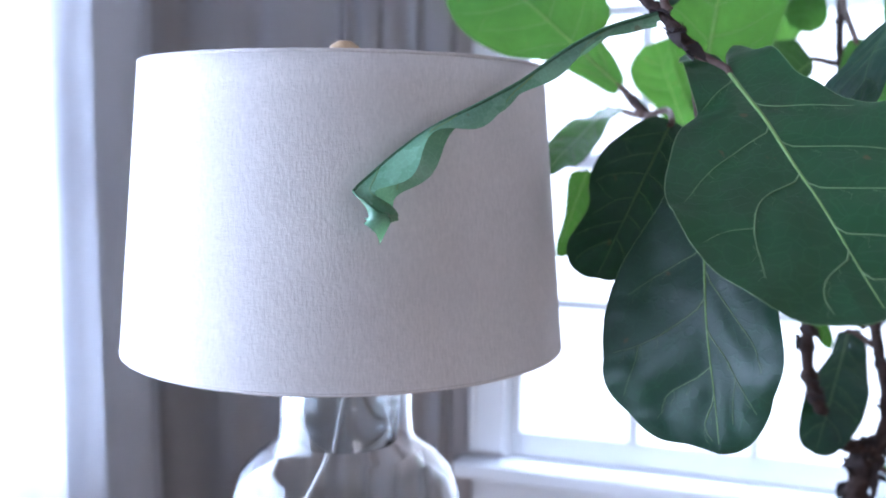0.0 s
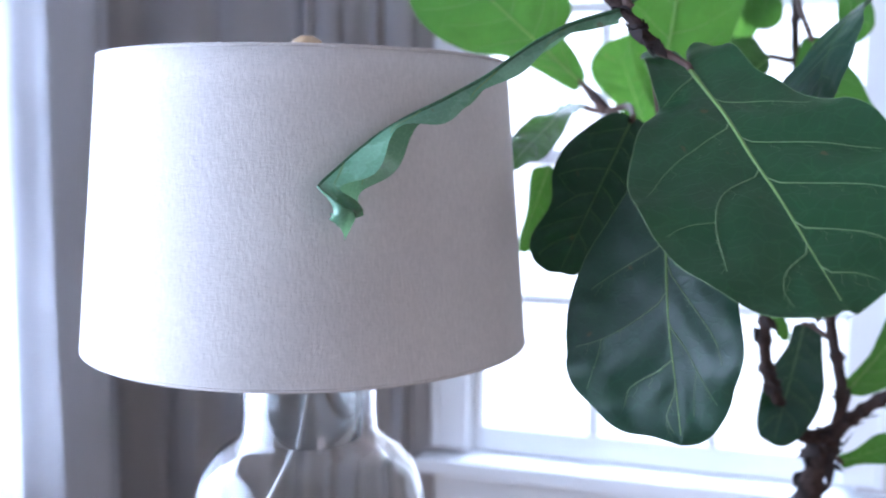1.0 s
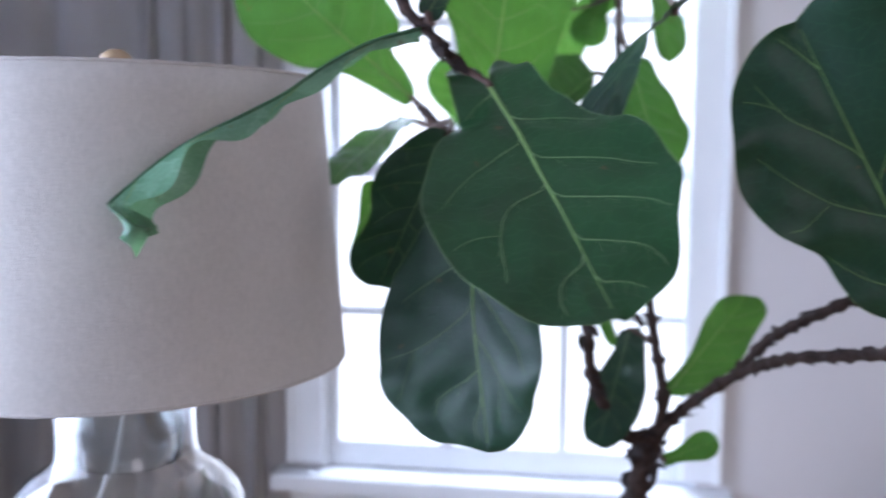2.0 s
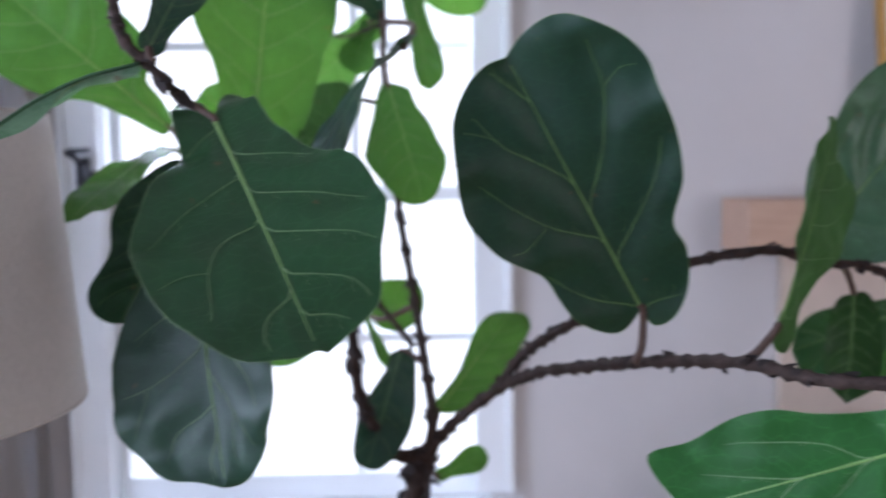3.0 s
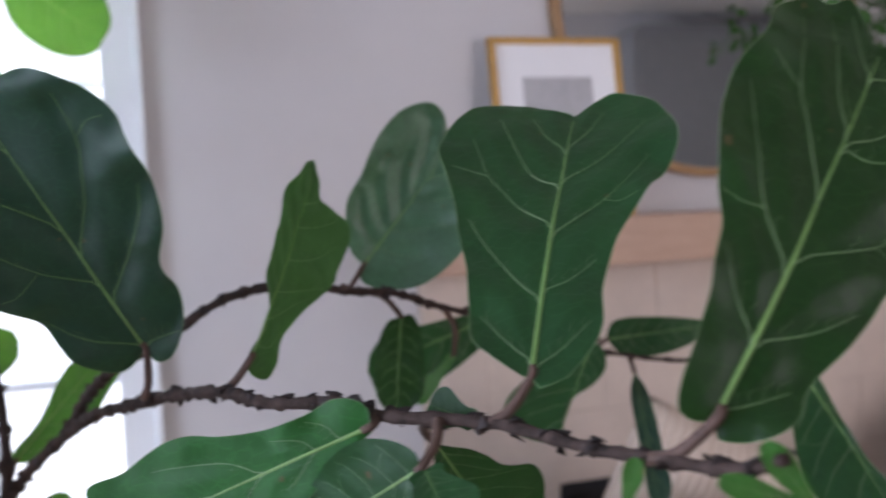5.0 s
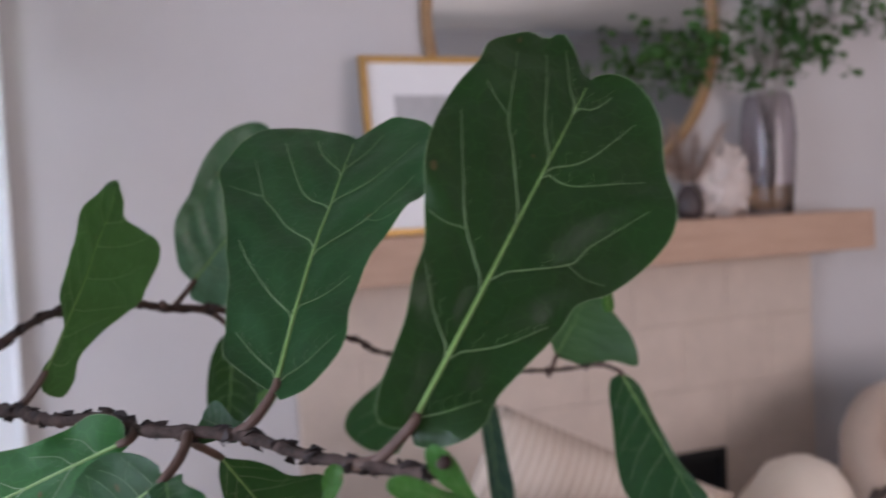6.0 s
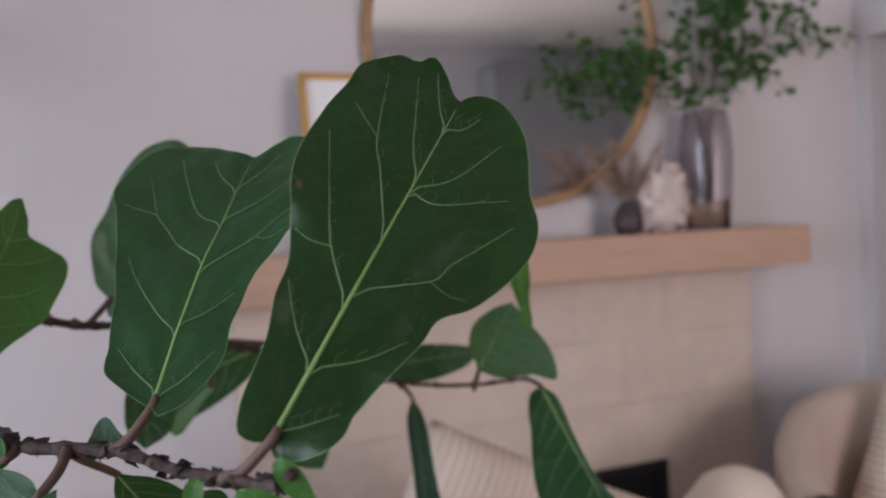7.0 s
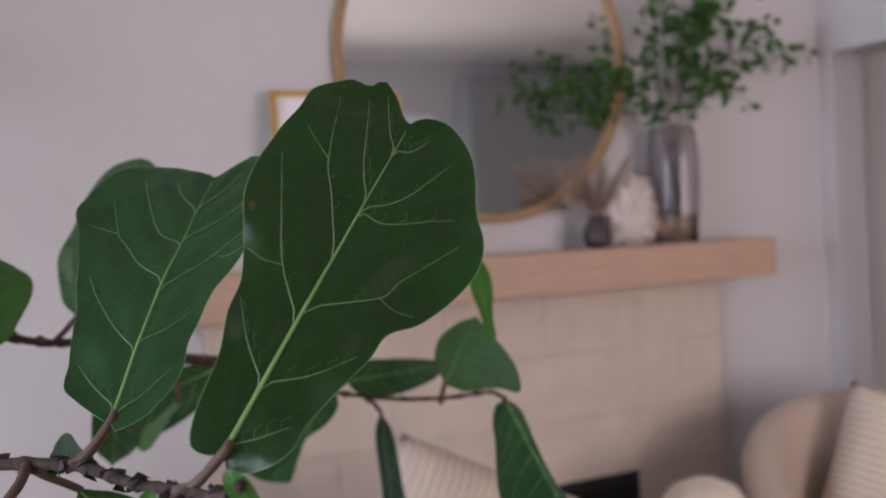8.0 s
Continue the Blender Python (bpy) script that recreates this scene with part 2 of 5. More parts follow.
def spline(points, per=6):
    """Smooth points through the given ones (Catmull-Rom)."""
    p = [Vector(q) for q in points]
    p = [2 * p[0] - p[1]] + p + [2 * p[-1] - p[-2]]
    out = []
    for i in range(1, len(p) - 2):
        for k in range(per):
            t = k / per
            out.append(0.5 * (2 * p[i] + (p[i + 1] - p[i - 1]) * t + (2 * p[i - 1] - 5 * p[i] + 4 * p[i + 1] - p[i + 2]) * t * t
                              + (3 * p[i] - p[i - 1] - 3 * p[i + 1] + p[i + 2]) * t ** 3))
    return out + [p[-2]]


def tube(points, radii, bm=None, segs=8, rough=0.0, caps=True):
    """A round stem along points; radii: one per point, or (first, last)."""
    bm = bm or bmesh.new()
    n = len(points)
    pts = [Vector(p) for p in points]
    if len(radii) == 2 and n != 2:
        radii = [radii[0] + (radii[1] - radii[0]) * i / (n - 1) for i in range(n)]
    side = None
    loops = []
    for i, p in enumerate(pts):
        d = (pts[min(i + 1, n - 1)] - pts[max(i - 1, 0)]).normalized()
        if side is None:
            side = d.orthogonal().normalized()
        side = (side - d * side.dot(d)).normalized()
        up = d.cross(side)
        loop = []
        for k in range(segs):
            a = 2 * math.pi * k / segs
            r = radii[i] * (1 + rough * noise.noise((p + side * math.cos(a) * radii[i] + up * math.sin(a) * radii[i]) * 90))
            loop.append(bm.verts.new(p + r * (math.cos(a) * side + math.sin(a) * up)))
        loops.append(loop)
    for a, b in zip(loops, loops[1:]):
        for k in range(segs):
            bm.faces.new((a[k], a[(k + 1) % segs], b[(k + 1) % segs], b[k]))
    if caps:
        bm.faces.new(loops[0][::-1])
        bm.faces.new(loops[-1])
    return bm

# ---------------------------------------------------------------- the room
WALL_Y, LEFT, RIGHT, BACK, TOP = 2.16, -1.50, 3.21, -2.25, 2.75


def structure(name, bm, mat, label, smooth=False):
    return tagged(part(name, bm, mat, None, label, smooth), "", name.split("_")[0], "", "structure")


structure("floor", box((LEFT - 0.3, BACK - 0.3, -0.12), (RIGHT + 3.2, WALL_Y + 0.3, 0), 0), FLOOR, "oak plank floor in warm brown")
structure("ceiling", box((LEFT - 0.3, BACK - 0.3, TOP), (RIGHT + 3.2, WALL_Y + 0.3, TOP + 0.1), 0), CEIL, "plain off-white painted ceiling")


def wall_with_hole(name, axis, at, thick, lo, hi, holes, label):
    """A wall along axis x or y, from lo to hi, with rectangular holes (a, b, bottom, top), built of butted blocks."""
    bm = bmesh.new()
    cuts = sorted(holes)
    spans, pos = [], lo
    for a, b, z0, z1 in cuts:
        spans += [(pos, a, 0, TOP), (a, b, 0, z0), (a, b, z1, TOP)]
        pos = b
    spans.append((pos, hi, 0, TOP))
    for a, b, z0, z1 in spans:
        if b - a > 0.001 and z1 - z0 > 0.001:
            if axis == "x":
                box((a, at, z0), (b, at + thick, z1), 0, bm)
            else:
                box((at, a, z0), (at + thick, b, z1), 0, bm)
    return structure(name, bm, WALL, label)


wall_with_hole("wall_north", "x", WALL_Y, 0.16, LEFT - 0.16, RIGHT + 3.2, [(-0.545, 0.345, 0.62, 2.14)], "smooth wall painted pale warm grey")
wall_with_hole("wall_west", "y", LEFT - 0.16, 0.16, BACK, WALL_Y, [(-0.90, 1.66, 0.62, 2.20)], "pale grey painted wall with a window")
wall_with_hole("wall_east", "y", RIGHT, 0.14, 1.06, WALL_Y, [(1.14, 2.10, 0.0, 1.96)], "pale grey painted wall with a cased opening")
wall_with_hole("wall_south", "x", BACK - 0.16, 0.16, LEFT - 0.16, RIGHT + 3.2, [(1.85, 3.65, 0.60, 2.25)], "pale grey painted wall with an added window opening")
# added out of view to hold back light, so the hall stays darker
structure("wall_hall_south", box((RIGHT + 0.40, 0.94, 0), (RIGHT + 3.058, 1.055, TOP), 0), WALL, "plain painted wall added beyond the opening")
structure("wall_hall", box((RIGHT + 3.06, BACK, 0), (RIGHT + 3.2, WALL_Y, TOP), 0), WALL, "plain painted wall added beyond the opening")
for a, b in (((LEFT, WALL_Y - 0.016, 0), (0.92, WALL_Y, 0.13)), ((2.72, WALL_Y - 0.016, 0), (RIGHT, WALL_Y, 0.13)), ((LEFT, BACK, 0), (RIGHT, BACK + 0.016, 0.13))):
    structure("baseboard", box(a, b, 0.003), TRIM, "white painted baseboard")


def sash_window(name, x0, x1, z0, z1, meet, glass_x, label, muntins=True):
    """A painted double-hung window in the north wall: casing, sill, two sashes with bars and panes."""
    w = tagged(new(name), label, "window", "", "structure")
    g0, g1 = glass_x
    y = WALL_Y
    for nm, lo, hi in (("casing", (x0, y - 0.022, z0), (x0 + 0.085, y, z1 + 0.09)), ("casing", (x1 - 0.085, y - 0.022, z0), (x1, y, z1 + 0.09)),
                       ("casing", (x0 + 0.087, y - 0.020, z1), (x1 - 0.087, y, z1 + 0.09)),
                       ("back_band", (x0 - 0.004, y - 0.032, z0), (x0 + 0.014, y - 0.001, z1 + 0.094)), ("back_band", (x1 - 0.014, y - 0.032, z0), (x1 + 0.004, y - 0.001, z1 + 0.094)),
                       ("sill", (x0 - 0.03, y - 0.075, z0 - 0.055), (x1 + 0.03, y + 0.05, z0 - 0.018)), ("apron", (x0, y - 0.018, z0 - 0.145), (x1, y, z0 - 0.057)),
                       ("jamb", (g0 - 0.038, y - 0.002, z0 - 0.016), (g0 - 0.022, y + 0.15, z1)), ("jamb", (g1 + 0.022, y - 0.002, z0 - 0.016), (g1 + 0.038, y + 0.15, z1))):
        part(nm, box(lo, hi, 0.004), TRIM, w, smooth=False)
    for nm, ya, lo, hi in (("lower_sash", y + 0.02, z0 - 0.016, meet + 0.006), ("upper_sash", y + 0.065, meet - 0.030, z1)):
        bm = bmesh.new()
        foot = 0.062 if nm == "lower_sash" else 0.040
        head = 0.036
        box((g0 - 0.021, ya, lo), (g0, ya + 0.038, hi), 0.003, bm)
        box((g1, ya, lo), (g1 + 0.021, ya + 0.038, hi), 0.003, bm)
        box((g0, ya + 0.001, lo), (g1, ya + 0.037, lo + foot), 0.003, bm)
        box((g0, ya + 0.001, hi - head), (g1, ya + 0.037, hi), 0.003, bm)
        s = part(nm, bm, TRIM, w, smooth=False)
        n = 3
        for k in range(1, n):
            x = g0 + (g1 - g0) * k / n
            part("glazing_bar", box((x - 0.011, ya + 0.004, lo + foot), (x + 0.011, ya + 0.034, hi - head), 0.003), TRIM, s, smooth=False)
        zc = 1.712 if nm == "upper_sash" else (lo + foot + hi - head) / 2
        part("glazing_bar", box((g0, ya + 0.006, zc - 0.011), (g1, ya + 0.032, zc + 0.011), 0.003), TRIM, s, smooth=False)
        p = part("pane", box((g0 - 0.004, ya + 0.016, lo + foot - 0.004), (g1 + 0.004, ya + 0.020, hi - head + 0.004), 0), PANE, s, smooth=False)
        p.visible_shadow = False
    return w


window = sash_window("window_1", -0.62, 0.395, 0.655, 2.12, 1.375, (-0.507, 0.310), "white painted double-hung window with glazing bars")
lock = part("sash_lock", lathe([(0.001, 1.376), (0.016, 1.376), (0.016, 1.388), (0.008, 1.392), (0.008, 1.402), (0.001, 1.404)], 16, None, (-0.10, 2.185)), BRONZE, window, "dark bronze sash lock")


structure("backdrop", box((-4.0, 4.6, -1.0), (3.0, 4.65, 4.2), 0), OUTDOORS, "bright hazy daylight beyond the window")


def west_window():
    w = tagged(new("window_2"), "tall white window beside the light drape", "window", "", "structure")
    x = LEFT
    a, b = -0.90, 1.66
    for lo, hi in (((x, a - 0.08, 0.56), (x + 0.02, a, 2.28)), ((x, b, 0.56), (x + 0.02, b + 0.08, 2.28)), ((x, a + 0.002, 2.20), (x + 0.018, b - 0.002, 2.28)), ((x, a + 0.002, 0.56), (x + 0.03, b - 0.002, 0.62))):
        part("casing", box(lo, hi, 0.003), TRIM, w, smooth=False)
    for y in (a + 0.02, -0.05, 0.80, b - 0.02):
        part("stile", box((x - 0.10, y - 0.02, 0.62), (x - 0.07, y + 0.02, 2.20), 0.003), TRIM, w, smooth=False)
    for z in (0.645, 1.40, 2.175):
        part("rail", box((x - 0.102, a, z - 0.022), (x - 0.068, b, z + 0.022), 0.003), TRIM, w, smooth=False)


west_window()


# unseen window, added to give the fill lamp an opening
def added_south_window():
    w = tagged(new("added_window"), "added, unseen white framed window in the far wall for fill light", "window", "", "structure")
    y = BACK
    for lo, hi in (((1.77, y, 0.54), (1.85, y + 0.02, 2.33)), ((3.65, y, 0.54), (3.73, y + 0.02, 2.33)), ((1.852, y, 2.25), (3.648, y + 0.018, 2.33)), ((1.852, y, 0.54), (3.648, y + 0.03, 0.60))):
        part("casing", box(lo, hi, 0.003), TRIM, w, smooth=False)
    for x in (1.87, 2.45, 3.05, 3.63):
        part("stile", box((x - 0.02, y - 0.10, 0.60), (x + 0.02, y - 0.07, 2.25), 0.003), TRIM, w, smooth=False)


added_south_window()

# cased opening to the hall
cased = tagged(new("door_1"), "white cased opening to the hall, without a door leaf", "doorway", "", "structure")
for lo, hi in (((RIGHT - 0.018, 1.065, 0), (RIGHT, 1.14, 2.04)), ((RIGHT - 0.016, 1.142, 1.96), (RIGHT, 2.10, 2.04))):
    part("casing", box(lo, hi, 0.003), WALL, cased, smooth=False)


# ---------------------------------------------------------------- drapes
def drape(name, x0, y0, x1, y1, z0, z1, folds, depth, mat, label, seed, wander=0.25):
    """A hanging panel between two plan points, with uneven pleats that open towards the hem."""
    rnd = random.Random(seed)
    t = thing(name, label, "curtain", "drapes by the windows")
    a, b = Vector((x0, y0, 0)), Vector((x1, y1, 0))
    d = (b - a).normalized()
    n = Vector((d.y, -d.x, 0))
    cols, rows = folds * 14, 26
    phase = [0.0]
    for k in range(cols):
        phase.append(phase[-1] + rnd.uniform(0.75, 1.25) * 2 * math.pi / 14)
    amp = [rnd.uniform(0.55, 1.25) for _ in range(folds + 4)]
    bm = bmesh.new()
    grid = []
    for r in range(rows + 1):
        v = r / rows
        z = z1 + (z0 - z1) * v
        line = []
        for c in range(cols + 1):
            u = c / cols
            f = phase[c] + wander * v * math.sin(3 * v + c * 0.11)
            k = min(int(u * folds), folds)
            g = u * folds - int(u * folds)
            am = amp[k] * (1 - g) + amp[k + 1] * g
            off = depth * am * (0.45 + 0.55 * v) * (math.sin(f) + 0.25 * math.sin(2 * f + 1.3 + v))
            p = a.lerp(b, u) + n * off + d * (0.012 * math.sin(5 * v + c * 0.3))
            line.append(bm.verts.new((p.x, p.y, z)))
        grid.append(line)
    for p, q in zip(grid, grid[1:]):
        for c in range(cols):
            bm.faces.new((p[c], p[c + 1], q[c + 1], q[c]))
    bmesh.ops.solidify(bm, geom=bm.faces[:], thickness=0.002)
    part("panel", bm, mat, t)
    part("rod", tube([(x0 - d.x * 0.05, y0 - d.y * 0.05, z1 + 0.012), (x1 + d.x * 0.05, y1 + d.y * 0.05, z1 + 0.012)], [0.011, 0.011], segs=12), BRONZE, t)
    return t


drape("window_drape", -0.94, 2.075, -0.645, 2.085, 0.01, 2.40, 5, 0.026, DRAPE, "taupe grey pleated drape hanging beside the white window", 4)
drape("corner_drape", -1.45, 2.02, -0.96, 2.09, 0.01, 2.40, 3, 0.030, DRAPE, "taupe grey drape with wide soft folds in the corner", 9, 0.5)
drape("side_drape", -1.405, 1.22, -1.375, 1.97, 0.01, 2.42, 5, 0.040, LIT_DRAPE, "side drape in a paler blue-grey that includes the side window's light", 8)


# ---------------------------------------------------------------- fireplace
def fireplace():
    f = thing("fireplace", "fireplace with pale stone tile surround and black firebox", "fireplace", at=(1.86, WALL_Y, 0))
    m = Matrix.Translation((-1.86, -WALL_Y, 0))
    x0, x1, z1, y = 1.03, 2.69, 1.222, WALL_Y - 0.03
    fx0, fx1, fz = 1.39, 2.34, 0.64
    bm = bmesh.new()
    box((x0, y + 0.006, 0), (fx0, WALL_Y, z1), 0, bm)
    box((fx1, y + 0.006, 0), (x1, WALL_Y, z1), 0, bm)
    box((fx0, y + 0.006, fz), (fx1, WALL_Y, z1), 0, bm)
    ob = part("surround_backing", bm, GROUT, f, smooth=False)
    ob.matrix_basis = m
    w = (x1 - x0) / 5
    rows = [(0, 0.32), (0.32, fz), (fz, 0.83), (0.83, 1.03), (1.03, z1)]
    for r, (za, zb) in enumerate(rows):
        shift = 0.5 * (r % 2) * w
        edges = sorted({x0, x1, *[x0 + shift + w * k for k in range(6) if x0 + 0.02 < x0 + shift + w * k < x1 - 0.02]})
        for a, b in zip(edges, edges[1:]):
            spans = [(a, b)] if zb > fz + 0.001 else [(a, min(b, fx0)), (max(a, fx1), b)]
            for p, q in spans:
                if q - p > 0.02:
                    t = part("tile", box((p + 0.0008, y + random.uniform(-0.0006, 0.0006), za + 0.0008), (q - 0.0008, y + 0.0055, zb - 0.0008), 0.0008, None, 1), STONE, f, smooth=False)
                    t.matrix_basis = m
    bm = bmesh.new()
    box((fx0 - 0.03, WALL_Y - 0.002, 0.001), (fx1 + 0.03, WALL_Y + 0.0015, fz + 0.03), 0, bm)
    ob = part("firebox", bm, BLACK, f, "black firebox opening", False)
    ob.matrix_basis = m
    bm = bmesh.new()
    for lo, hi in (((fx0, y - 0.004, 0.0), (fx0 + 0.025, y + 0.02, fz)), ((fx1 - 0.025, y - 0.004, 0), (fx1, y + 0.02, fz)), ((fx0 + 0.025, y - 0.004, fz - 0.03), (fx1 - 0.025, y + 0.02, fz))):
        box(lo, hi, 0.003, bm)
    ob = part("firebox_frame", bm, BLACK, f, "black metal frame", False)
    ob.matrix_basis = m


fireplace()
mantel = tagged(part("mantel_shelf", box((0.893, 1.98, 1.224), (2.805, WALL_Y - 0.001, 1.343), 0.004), OAK, None, "", False), "thick natural oak beam mantel shelf above the fireplace", "mantel")


def round_mirror(x, z, r):
    t = thing("round_mirror", "large round mirror with a thin golden wood frame on the wall", "mirror", at=(x, WALL_Y, z))
    prof = [(r - 0.012, 0.0), (r + 0.010, 0.0), (r + 0.012, 0.004), (r + 0.012, 0.034), (r + 0.009, 0.038), (r - 0.009, 0.038), (r - 0.012, 0.034), (r - 0.012, 0.0)]
    f = part("frame", lathe(prof, 96), HOOP, t)
    f.matrix_basis = pose(0, -0.001, 0, 90)
    bm = bmesh.new()
    bmesh.ops.create_circle(bm, cap_ends=True, segments=96, radius=r - 0.008)
    g = part("mirror_glass", bm, MIRROR, t, "clear silvered glass", False)
    g.matrix_basis = pose(0, -0.020, 0, 90)
    return t


round_mirror(1.887, 1.909, 0.462)


def framed_picture():
    """Leans on the wall and mirror, its foot on the mantel."""
    t = thing("framed_picture", "gold framed print with white mat leaning on the mantel", "picture")
    t.matrix_world = pose(1.40, 2.035, 1.3445, -8, 0, 0)
    w, h = 0.180, 0.462
    for nm, lo, hi in (("frame_bar", (-w, -0.012, 0), (-w + 0.017, 0.012, h)), ("frame_bar", (w - 0.017, -0.012, 0), (w, 0.012, h)),
                       ("frame_bar", (-w + 0.017, -0.011, 0), (w - 0.017, 0.012, 0.017)), ("frame_bar", (-w + 0.017, -0.011, h - 0.017), (w - 0.017, 0.012, h))):
        part(nm, box(lo, hi, 0.003), GOLD, t, smooth=False)
    part("mat_board", box((-w + 0.016, -0.002, 0.016), (w - 0.016, 0.008, h - 0.016), 0), MATBOARD, t, "white mat board", False)
    p = part("print", box((-0.095, -0.004, 0.105), (0.095, -0.002, 0.36), 0), PRINT, t, "muted grey landscape print", False)
    part("tower", box((-0.018, -0.0055, 0.165), (0.012, -0.004, 0.255), 0.001), CLAY, p, "small terracotta shape", False)
    part("shore", box((-0.095, -0.0052, 0.105), (0.095, -0.004, 0.165), 0), SHORE, p, "", False)


MATBOARD = plain("mat_board", (0.80, 0.79, 0.80), 0.8, vary=0.02)
PRINT = plain("print_grey", (0.42, 0.41, 0.42), 0.7, vary=0.12, scale=20.0)
CLAY = plain("print_clay", (0.36, 0.20, 0.14), 0.7)
SHORE = plain("print_shore", (0.33, 0.32, 0.32), 0.7, vary=0.25, scale=30.0)
framed_picture()


# ---------------------------------------------------------------- table lamp
def table_lamp(x, y):
    t = thing("table_lamp", "table lamp with a linen drum shade and clear glass jug base", "lamp", at=(x, y, 0))
    zb, zt, rb, rt = 1.1915, 1.4765, 0.230, 0.206
    rings = [(rb - (rb - rt) * k / 12, zb + (zt - zb) * k / 12) for k in range(13)]
    inner = [(r - 0.0022, z) for r, z in rings[::-1]]
    part("shade", lathe(rings + inner + [rings[0]], 160), LINEN, t, "oatmeal linen drum shade")
    for r, z, n in ((rb, zb, "lower_rim"), (rt, zt, "upper_rim")):
        part(n, lathe([(r - 0.003, z - 0.0015), (r + 0.0003, z - 0.0015), (r + 0.0004, z + 0.0015), (r - 0.003, z + 0.0015), (r - 0.003, z - 0.0015)], 160), LINEN, t)
    ring = bmesh.new()
    for k in range(3):
        a = 2 * math.pi * k / 3 + 0.4
        tube([(0.012 * math.cos(a), 0.012 * math.sin(a), zt - 0.012), ((rt - 0.003) * math.cos(a), (rt - 0.003) * math.sin(a), zt - 0.004)], [0.0018, 0.0018], ring, 6)
    lathe([(0.005, zt - 0.014), (0.014, zt - 0.014), (0.014, zt - 0.010), (0.005, zt - 0.010)], 16, ring)
    part("spider", ring, BRONZE, t)
    part("harp", tube(spline([(-0.02, 0, 1.20), (-0.075, 0, 1.25), (-0.07, 0, 1.38), (0, 0, zt - 0.012), (0.07, 0, 1.38), (0.075, 0, 1.25), (0.02, 0, 1.20)], 6), (0.002, 0.002), segs=6), GOLD, t)
    part("finial", lathe([(0.0005, zt - 0.016), (0.007, zt - 0.016), (0.009, zt - 0.003), (0.017, zt + 0.005), (0.0185, zt + 0.014), (0.015, zt + 0.024), (0.007, zt + 0.029), (0.0005, zt + 0.030)], 28), BEAM, t, "turned wooden ball finial")
    outer = [(0.1000, 0.752), (0.1180, 0.758), (0.1230, 0.80), (0.1280, 0.90), (0.1285, 0.965), (0.1270, 0.995), (0.1230, 1.022), (0.1140, 1.047), (0.0990, 1.064), (0.0840, 1.074), (0.0755, 1.081), (0.0725, 1.090), (0.0712, 1.110), (0.0712, 1.160), (0.0725, 1.180)]
    inside = [(r - 0.0032, z + (0.004 if k < 2 else 0)) for k, (r, z) in enumerate(outer)][::-1]
    body = lathe([(0.0005, 0.752)] + outer + inside + [(0.0005, 0.757)], 72)
    part("glass_jug", body, GLASS, t, "clear glass jug base")
    part("neck_sleeve", lathe([(0.0560, 1.083), (0.0600, 1.150), (0.0640, 1.160), (0.0640, 1.180), (0.0618, 1.180), (0.0618, 1.161), (0.0578, 1.150), (0.0540, 1.083), (0.0560, 1.083)], 56), GLASS, t, "clear glass sleeve in the neck")
    part("cap", lathe([(0.0005, 1.181), (0.0725, 1.181), (0.0725, 1.189), (0.060, 1.193), (0.012, 1.195), (0.012, 1.215), (0.0005, 1.215)], 40), STEEL, t, "brushed metal cap")
    part("cord", tube(spline([(0.01, 0, 1.178), (-0.02, -0.01, 1.06), (-0.065, -0.02, 0.95), (-0.09, 0, 0.80), (-0.05, 0.02, 0.765)], 6), (0.0022, 0.0022), segs=8), CORD, t, "clear pale lamp cord")
    return t


STEEL = plain("brushed_steel", (0.72, 0.72, 0.72), 0.5, 0.3, vary=0.08)
CORD = plain("pale_cord", (0.70, 0.70, 0.68), 0.4)
table_lamp(-0.404, 0.908)


def side_table(x, y):
    t = thing("side_table", "round oak side table under the lamp", "table", at=(x, y, 0))
    part("tabletop", lathe([(0.0005, 0.718), (0.285, 0.718), (0.295, 0.724), (0.297, 0.744), (0.290, 0.751), (0.0005, 0.751)], 64), OAK, t)
    for k in range(3):
        a = 2 * math.pi * k / 3
        part("leg", tube([(0.21 * math.cos(a), 0.21 * math.sin(a), 0.719), (0.25 * math.cos(a), 0.25 * math.sin(a), 0.0)], [0.02, 0.014], segs=12), OAK, t)


side_table(-0.404, 0.908)

# ---------------------------------------------------------------- the fig
FIG = thing("fiddle_leaf_fig", "tall fiddle leaf fig with large glossy green leaves beside the window", "plant", at=(0.16, 1.42, 0))
FIG_AT = Matrix.Translation((-0.16, -1.42, 0))


def fiddle(w=1.0):
    """Both edges of a fiddle-shaped blade, as (across, along) in blade lengths from stalk to tip."""
    half = [(0.08, -0.03), (0.14, 0.05), (0.13, 0.20), (0.18, 0.40), (0.27, 0.64), (0.26, 0.84), (0.13, 0.985)]
    return [(-x * w, y) for x, y in half], [(x * w, y) for x, y in half]


